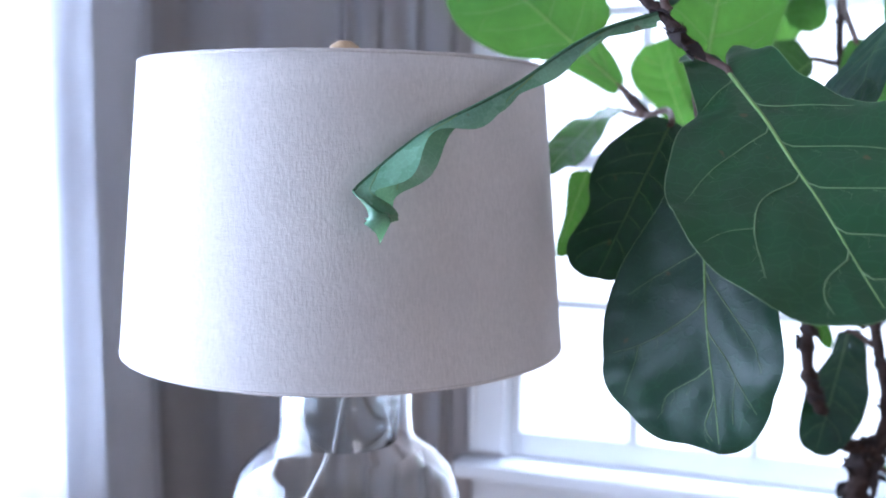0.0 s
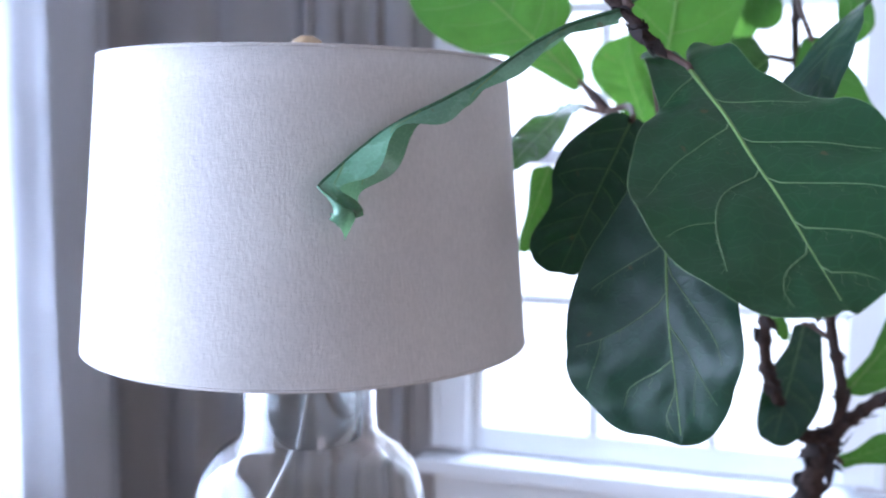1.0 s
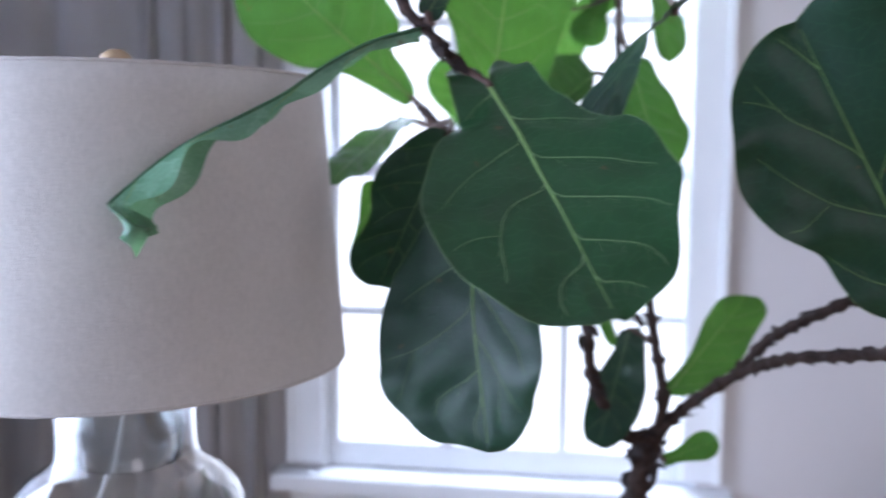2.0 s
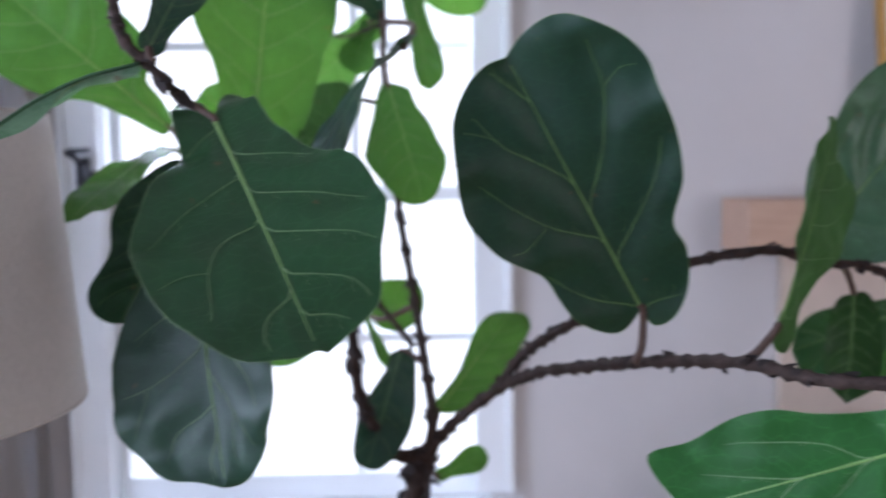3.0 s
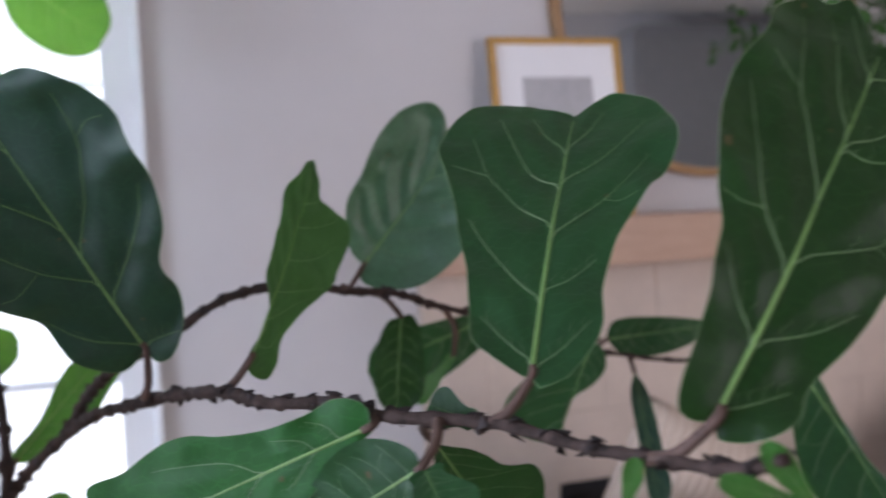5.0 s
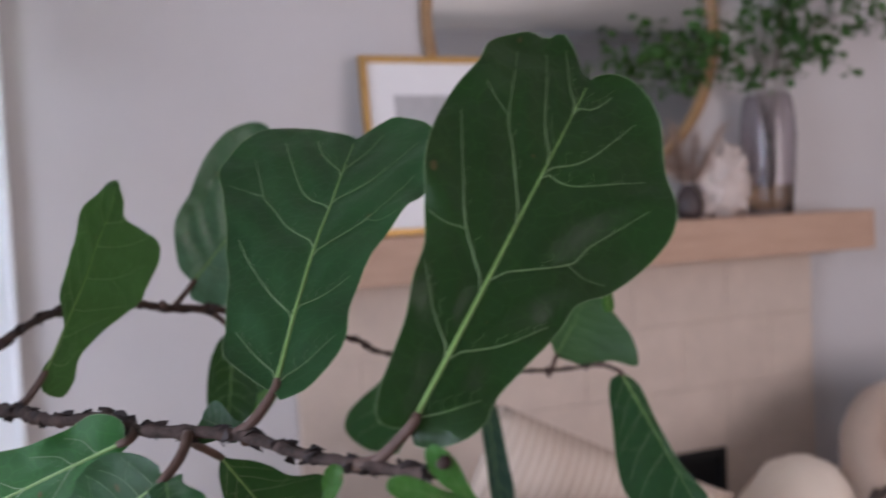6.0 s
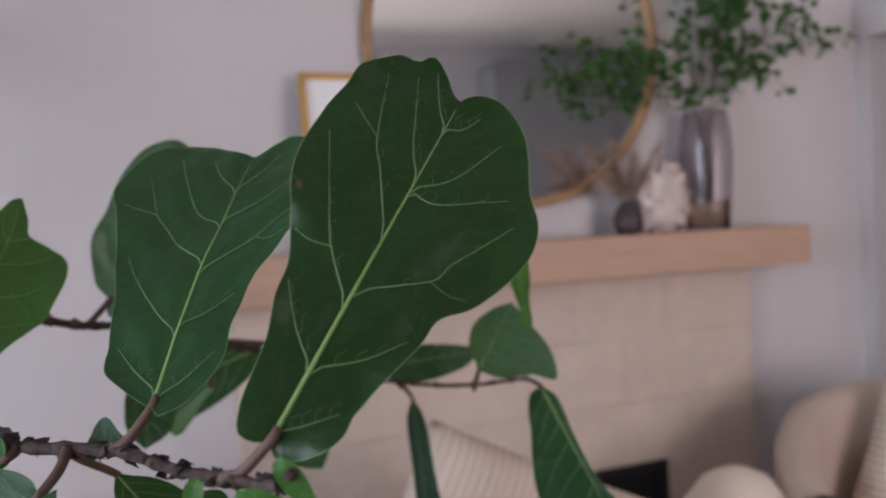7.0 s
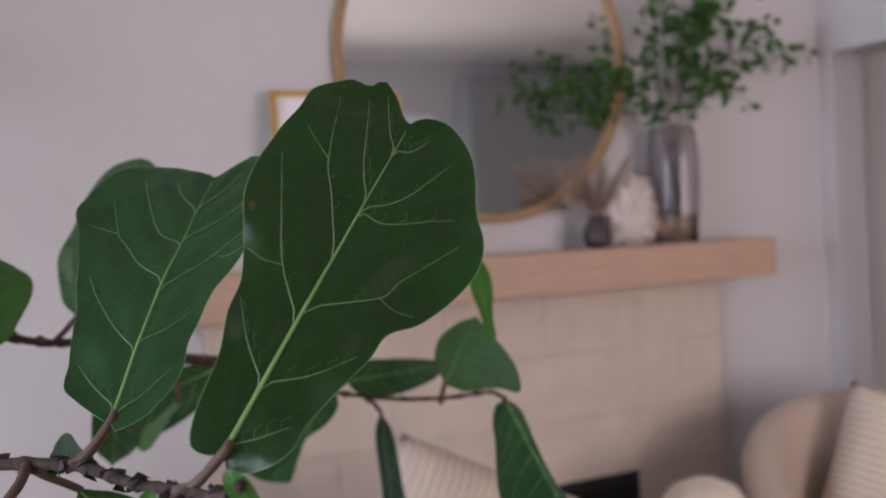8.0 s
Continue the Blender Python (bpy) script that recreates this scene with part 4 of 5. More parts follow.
leaf((0.655, 0.512, 1.288), (0.785, 0.700, 1.490), (-0.365, -0.554, 0.748), ([(-0.02, 0.0), (-0.06, 0.02), (-0.11, 0.05), (-0.15, 0.08), (-0.17, 0.13), (-0.19, 0.23), (-0.21, 0.32), (-0.25, 0.43), (-0.28, 0.54), (-0.33, 0.67), (-0.37, 0.76), (-0.37, 0.85), (-0.35, 0.93), (-0.31, 1.01), (-0.23, 1.06), (-0.14, 1.06), (-0.05, 1.02)], [(0.02, -0.03), (0.04, -0.03), (0.09, 0.0), (0.14, 0.08), (0.16, 0.15), (0.15, 0.25), (0.16, 0.34), (0.19, 0.46), (0.25, 0.59), (0.3, 0.71), (0.32, 0.8), (0.3, 0.91), (0.25, 1.01), (0.18, 1.08), (0.11, 1.1), (0.06, 1.07)]), bend=0.03, cup=0.12, mat=MIDDLE,
     veins=([(0.0, 0.04), (-0.08, 0.1), (-0.15, 0.17)], [(0.0, 0.22), (-0.08, 0.29), (-0.18, 0.41), (-0.23, 0.49)], [(0.0, 0.48), (-0.1, 0.55), (-0.16, 0.62), (-0.21, 0.68), (-0.28, 0.84)], [(-0.21, 0.68), (-0.28, 0.7), (-0.32, 0.71)], [(0.0, 0.65), (-0.09, 0.7), (-0.17, 0.85), (-0.22, 0.96)], [(0.0, 0.81), (-0.07, 0.88), (-0.12, 0.97)],
            [(0.01, 0.03), (0.07, 0.08), (0.13, 0.15)], [(0.0, 0.25), (0.06, 0.28), (0.13, 0.35)], [(0.0, 0.44), (0.07, 0.51), (0.13, 0.57), (0.18, 0.64), (0.24, 0.76)], [(0.13, 0.57), (0.17, 0.56), (0.22, 0.58)], [(0.0, 0.67), (0.08, 0.73), (0.14, 0.8), (0.22, 0.93)], [(0.0, 0.82), (0.05, 0.9), (0.09, 1.01)]), node=(0.625, 0.517, 1.257))
leaf((0.712, 0.367, 1.283), (0.882, 0.416, 1.509), (-0.182, -0.924, 0.335), ([(-0.03, -0.02), (-0.075, -0.02), (-0.10, 0.035), (-0.112, 0.11), (-0.125, 0.2), (-0.155, 0.29), (-0.17, 0.38), (-0.22, 0.48), (-0.27, 0.57), (-0.29, 0.67), (-0.29, 0.78), (-0.27, 0.86), (-0.27, 0.95), (-0.21, 1.03), (-0.15, 1.05), (-0.12, 1.08), (-0.07, 1.06), (-0.03, 1.02)], [(0.01, -0.01), (0.03, -0.03), (0.08, -0.01), (0.12, 0.03), (0.14, 0.08), (0.14, 0.14), (0.17, 0.25), (0.2, 0.35), (0.21, 0.42), (0.27, 0.49), (0.32, 0.59), (0.34, 0.68), (0.32, 0.76), (0.27, 0.84), (0.23, 0.93), (0.17, 1.0), (0.1, 1.04), (0.04, 1.03)]), bend=0.03, cup=0.08, ripple=0.022, quilt=0.014, mat=DEEP,
     veins=([(0.0, 0.18), (-0.08, 0.25), (-0.15, 0.34)], [(0.0, 0.35), (-0.1, 0.46), (-0.17, 0.58), (-0.25, 0.73)], [(-0.1, 0.46), (-0.15, 0.45), (-0.2, 0.46)], [(0.0, 0.55), (-0.09, 0.7), (-0.14, 0.78), (-0.2, 0.97)], [(-0.14, 0.78), (-0.23, 0.83)], [(0.0, 0.73), (-0.05, 0.81), (-0.13, 1.01)], [(0.0, 0.9), (-0.04, 0.95), (-0.09, 1.05)],
            [(0.0, 0.02), (0.05, 0.06), (0.11, 0.12)], [(0.0, 0.18), (0.1, 0.255), (0.17, 0.34)], [(0.0, 0.39), (0.15, 0.5), (0.18, 0.57), (0.27, 0.72)], [(0.15, 0.5), (0.2, 0.49), (0.25, 0.5)], [(0.0, 0.69), (0.08, 0.69), (0.23, 0.79)], [(0.0, 0.7), (0.08, 0.77), (0.15, 0.93)], [(0.0, 0.9), (0.04, 0.92), (0.07, 0.98)]), node=(0.683, 0.398, 1.2545))
leaf((0.550, 0.582, 1.248), (0.361, 0.686, 1.154), (-0.531, -0.834, 0.151), ([(-0.02, 0.01), (-0.05, 0.11), (-0.1, 0.21), (-0.17, 0.38), (-0.18, 0.62), (-0.12, 0.89)], [(0.05, -0.02), (0.1, 0.01), (0.13, 0.09), (0.12, 0.2), (0.13, 0.34), (0.17, 0.49), (0.22, 0.61), (0.23, 0.74), (0.2, 0.9), (0.19, 1.05)]), bend=0.02, cup=0.05, mat=BRIGHT, veins=([(0.0, 0.2), (0.05, 0.24), (0.09, 0.34)], [(0.0, 0.41), (0.08, 0.51), (0.14, 0.7), (0.16, 0.8)], [(0.0, 0.62), (0.05, 0.78), (0.09, 0.9)], [(0.0, 0.2), (-0.06, 0.29), (-0.08, 0.34)], [(0.0, 0.41), (-0.06, 0.5), (-0.10, 0.58)], [(0.0, 0.62), (-0.06, 0.72), (-0.09, 0.8)], [(0.0, 0.11), (0.06, 0.14), (0.1, 0.2)]), node=(0.558, 0.595, 1.253))
leaf((0.572, 0.520, 1.230), (0.499, 0.621, 1.152), (-0.778, -0.622, -0.088), ([(-0.07, 0.05), (-0.14, 0.28), (-0.16, 0.66)], [(0.08, -0.02), (0.19, 0.06), (0.27, 0.2), (0.28, 0.41), (0.2, 0.73)]), mat=MIDDLE, node=(0.594, 0.546, 1.256))
leaf((0.638, 0.707, 1.193), (0.720, 0.747, 1.074), (0.073, -0.959, -0.273), ([(-0.07, 0.07), (-0.19, 0.23), (-0.27, 0.41), (-0.43, 0.55), (-0.36, 0.84), (-0.18, 1.06)], [(0.1, 0.13), (0.19, 0.41), (0.17, 0.78)]), mat=MIDDLE, node=(0.596, 0.577, 1.249))
leaf((0.573, 0.514, 1.230), (0.573, 0.455, 1.208), (-0.398, -0.317, 0.861), fiddle(1.50), mat=MIDDLE)
leaf((-0.173, 1.324, 1.480), (-0.382, 1.266, 1.671), (0.175, -0.979, -0.105), ([(-0.05, 0.01), (-0.09, 0.18), (-0.14, 0.35), (-0.25, 0.51), (-0.3, 0.71), (-0.27, 0.87), (-0.15, 1.0)], [(0.04, 0.02), (0.08, 0.12), (0.11, 0.23), (0.23, 0.29), (0.27, 0.51), (0.23, 0.75)]), mat=YOUNG_BACKLIT, bend=0.04, node=(-0.138, 1.304, 1.441))
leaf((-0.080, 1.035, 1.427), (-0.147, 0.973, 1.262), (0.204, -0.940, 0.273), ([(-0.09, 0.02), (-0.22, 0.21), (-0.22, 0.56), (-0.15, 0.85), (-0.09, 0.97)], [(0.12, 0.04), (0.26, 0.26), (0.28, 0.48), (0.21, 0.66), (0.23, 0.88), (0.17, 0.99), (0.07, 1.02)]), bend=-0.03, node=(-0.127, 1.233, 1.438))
leaf((-0.204, 1.252, 1.368), (-0.230, 1.179, 1.259), (0.292, -0.821, 0.491), ([(-0.16, 0.16), (-0.18, 0.62), (-0.1, 0.95)], [(0.15, 0.14), (0.06, 0.58), (0.04, 0.88)]), mat=YOUNG_BACKLIT)
leaf((-0.181, 1.360, 1.451), (-0.218, 1.037, 1.364), (0.300, -0.050, 0.950), fiddle(0.27), mat=YOUNG_BACKLIT, bend=0.05, node=(-0.134, 1.305, 1.441))
leaf((-0.074, 1.406, 1.451), (-0.029, 1.353, 1.760), (0.166, -0.968, -0.188), ([(-0.04, 0.02), (-0.15, 0.21), (-0.21, 0.39), (-0.3, 0.55), (-0.32, 0.69), (-0.28, 0.86)], [(0.04, 0.01), (0.18, 0.04), (0.24, 0.18), (0.28, 0.48), (0.32, 0.63), (0.3, 0.78), (0.21, 0.96)]), mat=YOUNG_BACKLIT, bend=0.05, node=(0.077, 1.236, 1.212))
leaf((-0.097, 1.558, 1.417), (-0.151, 1.558, 1.565), (0.051, -0.999, 0.019), fiddle(1.20), mat=YOUNG_BACKLIT)
leaf((0.086, 1.522, 1.531), (-0.013, 1.377, 1.439), (0.633, -0.673, 0.382), ([(-0.08, 0.17), (-0.1, 0.64), (-0.07, 0.94)], [(0.16, 0.05), (0.3, 0.36), (0.17, 0.69)]), mat=UNDER, node=(0.118, 1.538, 1.525))
leaf((0.154, 0.978, 1.547), (0.086, 0.874, 1.422), (-0.792, -0.181, 0.584), fiddle(1.15), bend=0.1, cup=0.1, node=(0.125, 1.527, 1.655))
leaf((0.129, 1.387, 1.545), (0.178, 1.315, 1.369), (-0.003, -0.927, 0.376), ([(-0.13, 0.08), (-0.15, 0.23), (-0.2, 0.38), (-0.23, 0.56), (-0.25, 0.73), (-0.17, 0.88), (-0.08, 0.97)], [(0.07, 0.03), (0.19, 0.28), (0.28, 0.47), (0.32, 0.59), (0.26, 0.75), (0.19, 0.88), (0.11, 0.97)]), mat=YOUNG_BACKLIT, node=(0.123, 1.546, 1.630))
leaf((0.165, 1.474, 1.726), (0.191, 1.430, 1.538), (-0.047, -0.974, 0.222), ([(-0.06, 0.12), (-0.07, 0.29), (-0.09, 0.48), (-0.14, 0.72), (-0.14, 0.89), (-0.07, 0.97)], [(0.08, 0.10), (0.10, 0.33), (0.08, 0.47), (0.08, 0.66), (0.09, 0.8), (0.07, 0.94)]), mat=YOUNG_BACKLIT, node=(0.128, 1.559, 1.804))
leaf((0.110, 1.632, 1.675), (-0.014, 1.721, 1.572), (-0.260, -0.863, -0.434), fiddle(1.00), mat=YOUNG_BACKLIT, node=(0.123, 1.557, 1.650))
leaf((0.118, 1.529, 1.668), (0.030, 1.496, 1.745), (0.147, -0.959, -0.243), fiddle(1.00), node=(0.122, 1.556, 1.632))
leaf((0.097, 1.62, 1.668), (0.066, 1.6, 1.583), (0.10, -0.99, 0.05), fiddle(1.25), mat=YOUNG_BACKLIT, node=(0.123, 1.557, 1.690))
leaf((0.142, 1.894, 1.898), (0.329, 1.919, 1.761), (0.006, -0.985, -0.172), ([(-0.29, 0.08), (-0.42, 0.54), (-0.27, 0.86), (-0.14, 0.98)], [(0.2, 0.19), (0.33, 0.4), (0.35, 0.66), (0.28, 0.87), (0.14, 1.0)]), mat=YOUNG_BACKLIT, node=(0.129, 1.561, 1.841))
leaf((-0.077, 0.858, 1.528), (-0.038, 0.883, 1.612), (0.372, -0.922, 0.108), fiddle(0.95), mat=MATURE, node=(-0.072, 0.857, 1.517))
leaf((0.193, 1.342, 1.062), (0.316, 1.442, 1.193), (0.174, -0.854, 0.490), ([(-0.05, 0.04), (-0.05, 0.32), (-0.13, 0.65), (-0.12, 0.87)], [(0.09, 0.06), (0.17, 0.22), (0.24, 0.49), (0.21, 0.76), (0.18, 0.98), (0.09, 1.05)]), mat=YOUNG_BACKLIT, node=(0.177, 1.335, 1.001))
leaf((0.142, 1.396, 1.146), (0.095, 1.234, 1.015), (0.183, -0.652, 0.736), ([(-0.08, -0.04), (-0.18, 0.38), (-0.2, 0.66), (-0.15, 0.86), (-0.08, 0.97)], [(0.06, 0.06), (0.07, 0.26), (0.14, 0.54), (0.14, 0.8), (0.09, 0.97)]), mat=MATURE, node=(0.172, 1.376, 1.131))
leaf((0.193, 1.341, 0.966), (0.266, 1.341, 1.000), (-0.127, -0.953, 0.275), fiddle(0.90), mat=YOUNG_BACKLIT, node=(0.177, 1.335, 1.001))
leaf((0.093, 1.484, 1.184), (0.182, 1.555, 1.209), (0.533, -0.785, 0.316), ([(-0.39, 0.19), (-0.35, 0.58), (-0.2, 0.94)], [(0.19, 0.06), (0.36, 0.36), (0.24, 0.81)]), mat=YOUNG_BACKLIT, node=(0.165, 1.394, 1.214))
leaf((0.086, 1.436, 1.197), (0.122, 1.427, 1.113), (0.055, -0.991, 0.125), fiddle(0.40), mat=YOUNG_BACKLIT)
leaf((0.083, 1.431, 1.236), (-0.073, 1.355, 1.155), (0.325, -0.916, 0.237), fiddle(0.85), mat=YOUNG_BACKLIT, node=(0.100, 1.417, 1.224))
leaf((0.731, 1.175, 1.250), (0.708, 1.142, 1.113), (-0.227, -0.937, 0.264), ([(-0.12, -0.01), (-0.23, 0.25), (-0.25, 0.77)], [(0.14, 0.08), (0.22, 0.35), (0.2, 0.79)]), mat=DEEP, node=(0.656, 1.065, 1.302))
leaf((0.933, 1.311, 1.224), (0.709, 1.314, 1.148), (-0.095, -0.964, 0.250), ([(-0.13, 0.17), (-0.22, 0.46), (-0.25, 0.76), (-0.19, 0.98)], [(0.07, 0.19), (0.13, 0.5), (0.17, 0.78), (0.11, 0.93)]), mat=MIDDLE, node=(0.816, 1.137, 1.258))
leaf((0.813, 1.195, 1.183), (0.752, 1.187, 1.120), (-0.591, -0.491, 0.640), fiddle(0.75), mat=YOUNG_BACKLIT, node=(0.777, 1.117, 1.266))
leaf((1.058, 1.237, 1.177), (0.985, 1.220, 1.026), (-0.364, -0.890, 0.277), ([(-0.12, 0.04), (-0.2, 0.18), (-0.15, 0.37), (0.02, 0.62), (-0.01, 0.86)], [(0.24, 0.2), (0.42, 0.49), (0.56, 0.77), (0.53, 0.97), (0.31, 1.06), (0.12, 1.04)]), mat=MIDDLE, node=(1.071, 1.233, 1.180))
leaf((1.116, 1.302, 1.165), (1.302, 1.276, 1.178), (-0.146, -0.970, 0.193), ([(-0.16, 0.11), (-0.14, 0.48), (-0.07, 0.85)], [(0.14, 0.12), (0.2, 0.41), (0.13, 0.81)]), mat=MIDDLE, node=(1.095, 1.287, 1.159))
leaf((1.225, 1.124, 1.170), (1.258, 1.061, 1.283), (-0.619, -0.748, -0.238), ([(-0.22, 0.25), (-0.29, 0.55), (-0.18, 0.82)], [(0.29, 0.07), (0.56, 0.33), (0.85, 0.49), (0.66, 0.73), (0.29, 0.89)]), mat=UNDER, node=(1.271, 1.233, 1.129))
leaf((1.262, 1.020, 1.251), (1.224, 0.985, 1.376), (-0.375, -0.859, -0.349), fiddle(0.45), mat=YOUNG_BACKLIT)
leaf((1.290, 1.041, 1.152), (1.298, 0.867, 0.989), (-0.587, -0.566, 0.578), ([(-0.06, 0.15), (-0.04, 0.46), (-0.04, 0.74), (-0.08, 0.97)], [(0.1, 0.05), (0.23, 0.39), (0.33, 0.71), (0.26, 0.91)]), mat=MIDDLE, node=(1.348, 1.201, 1.132))
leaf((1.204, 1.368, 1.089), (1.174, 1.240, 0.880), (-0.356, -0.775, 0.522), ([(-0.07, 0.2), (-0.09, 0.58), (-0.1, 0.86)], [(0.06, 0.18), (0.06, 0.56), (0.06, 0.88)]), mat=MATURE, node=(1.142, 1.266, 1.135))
leaf((0.644, 0.612, 1.235), (0.616, 0.647, 1.244), (-0.640, -0.642, 0.421), fiddle(1.50), mat=MIDDLE, node=(0.646, 0.601, 1.230))
leaf((0.728, 0.295, 1.244), (0.701, 0.307, 1.285), (-0.368, -0.930, 0.015), fiddle(0.55), mat=YOUNG_BACKLIT)
leaf((0.723, 0.297, 1.250), (0.677, 0.313, 1.266), (-0.250, -0.942, 0.223), fiddle(0.50), mat=YOUNG_BACKLIT)
leaf((0.657, 0.381, 1.231), (0.666, 0.380, 1.262), (-0.470, -0.876, 0.110), fiddle(0.75), mat=YOUNG_BACKLIT)
rolled_leaf([(-0.079, 0.834, 1.509), (-0.116, 0.809, 1.495), (-0.149, 0.785, 1.474), (-0.178, 0.763, 1.448), (-0.209, 0.739, 1.426), (-0.240, 0.716, 1.405), (-0.264, 0.689, 1.378), (-0.278, 0.672, 1.357), (-0.270, 0.663, 1.344), (-0.266, 0.670, 1.335)], (0.004, 0.0045, 0.0045, 0.0055, 0.0070, 0.0095, 0.0130, 0.0155, 0.0115, 0.0080))

# ---------------------------------------------------------------- on the mantel
MANTEL_TOP = 1.3435
SMOKE = glass("smoky_glass", (0.84, 0.80, 0.83), 0.22, 1.4)
AMBER = glass("amber_water", (0.55, 0.42, 0.26), 0.1, 1.33)
TWIG = plain("twig_bark", (0.10, 0.075, 0.055), 0.8, vary=0.3)
SPRIG = leaf_material("sprig_leaf", (0.022, 0.070, 0.016), (0.048, 0.122, 0.030), (0.12, 0.30, 0.05), 0.22, 0.5)
SHELL = plain("white_coral", (0.54, 0.46, 0.42), 0.85, vary=0.15, scale=25.0, bump=0.6, fine=120.0)
PLUME = plain("dried_plume", (0.48, 0.36, 0.29), 0.9, vary=0.2, scale=40.0)
DARKPOT = plain("dark_glaze", (0.05, 0.035, 0.035), 0.45, vary=0.3)


def glass_vase(x, y):
    t = thing("glass_vase", "tall smoky glass vase with amber foot on the mantel", "vase", at=(x, y, MANTEL_TOP + 0.001))
    outer = [(0.060, 0.0), (0.066, 0.004), (0.070, 0.05), (0.077, 0.15), (0.080, 0.23), (0.076, 0.30), (0.068, 0.345), (0.067, 0.352)]
    inner = [(r - 0.004, max(z, 0.014)) for r, z in outer][::-1]
    part("body", lathe([(0.0005, 0.0)] + outer + inner + [(0.0005, 0.014)], 56), SMOKE, t)
    part("water", lathe([(0.0005, 0.016), (0.061, 0.016), (0.0645, 0.05), (0.067, 0.085), (0.0005, 0.085)], 40), AMBER, t, "amber water")
    return t


glass_vase(2.470, 2.055)


def sprigs(x, y):
    """Leafy branches standing in the vase: arching stems, side twigs and many small rounded leaves."""
    rnd = random.Random(12)
    t = thing("leafy_branches", "airy green leafy branches standing in the glass vase", "branches", at=(x, y, MANTEL_TOP + 0.095))
    leaves = bmesh.new()
    uvl = leaves.loops.layers.uv.new("leaf")

    def leaflet(p, size):
        d = Vector((rnd.uniform(-1, 1), rnd.uniform(-1, 1), rnd.uniform(-0.7, 0.6))).normalized()
        n = Vector((rnd.uniform(-1, 1), rnd.uniform(-1, 1), rnd.uniform(0.1, 1))).normalized()
        s = d.cross(n).normalized()
        n = s.cross(d)
        pts = [(0, 0, 0), (0.28, 0.30, 0.05), (0.40, 0.38, 0.02), (0.75, 0.34, -0.02), (1.0, 0.0, -0.10)]
        mid = [(0.3, -0.03), (0.7, -0.05)]
        a = [leaves.verts.new(p + size * (d * u + s * v + n * w)) for u, v, w in pts[:4]]
        e = leaves.verts.new(p + size * (d * 1.0 - n * 0.10))
        b = [leaves.verts.new(p + size * (d * u - s * v + n * w)) for u, v, w in pts[1:4]]
        m = [leaves.verts.new(p + size * (d * u + n * w)) for u, w in mid]
        for f in ((a[0], m[0], a[1]), (a[1], m[0], m[1], a[2]), (a[2], m[1], a[3]), (a[3], m[1], e), (a[0], b[0], m[0]), (b[0], b[1], m[1], m[0]), (b[1], b[2], m[1]), (b[2], e, m[1])):
            face = leaves.faces.new(f)
            for loop in face.loops:
                loop[uvl].uv = (0.2, 0.5)

    ends = [(-0.44, -0.04, 0.40, 1.0), (-0.36, -0.02, 0.33, 0.8), (-0.22, -0.05, 0.46, 0.7), (-0.03, 0.0, 0.72, 1.0), (0.10, -0.05, 0.60, 1.0),
            (0.24, 0.02, 0.66, 1.0), (0.38, -0.04, 0.52, 1.0), (0.60, -0.02, 0.50, 0.6), (0.17, -0.08, 0.36, 0.6)]
    for ex, ey, ez, full in ends:
        pts = spline([(rnd.uniform(-0.03, 0.03), rnd.uniform(-0.03, 0.03), -0.01), (ex * 0.12, ey * 0.3, 0.28), (ex * 0.45, ey * 0.7, 0.25 + (ez - 0.22) * 0.72), (ex, ey, ez)], 8)
        part("stem", tube(pts, (0.0038, 0.0012), segs=6), TWIG, t)
        n = len(pts)
        for i in range(n // 2, n):
            for _ in range(2):
                side = Vector((rnd.uniform(-1, 1), rnd.uniform(-0.8, 0.5), rnd.uniform(-0.5, 0.7))) * rnd.uniform(0.03, 0.11)
                tip = pts[i] + side
                part_pts = [pts[i], pts[i] + side * 0.5 + Vector((0, 0, 0.008)), tip]
                tube(part_pts, (0.0010, 0.0006), leaves, 3, caps=False)
                for _k in range(max(2, int(4 * full))):
                    leaflet(tip + Vector((rnd.uniform(-1, 1), rnd.uniform(-1, 1), rnd.uniform(-1, 1))) * 0.026, rnd.uniform(0.020, 0.040))
    tagged(part("foliage", leaves, SPRIG, t, "small rounded green leaves"), kind="stuff")


sprigs(2.470, 2.055)


def coral(x, y):
    """A ruffled white coral: folded leaves of a rosette round a lumpy core."""
    t = thing("coral_ornament", "ruffled white coral ornament resting on the mantel", "ornament", at=(x, y, MANTEL_TOP))
    bm = bmesh.new()
    bmesh.ops.create_icosphere(bm, subdivisions=4, radius=1)
    for v in bm.verts:
        p = v.co.copy()
        ridge = abs(noise.noise(p * 2.6 + Vector((3, 1, 7)))) * 0.75 + abs(noise.noise(p * 6.0)) * 0.22
        k = 0.70 + ridge
        v.co = Vector((p.x * 0.088 * k, p.y * 0.052 * k, 0.094 + max(-0.094, p.z * 0.112 * k)))
    part("body", bm, SHELL, t)


coral(2.300, 2.045)


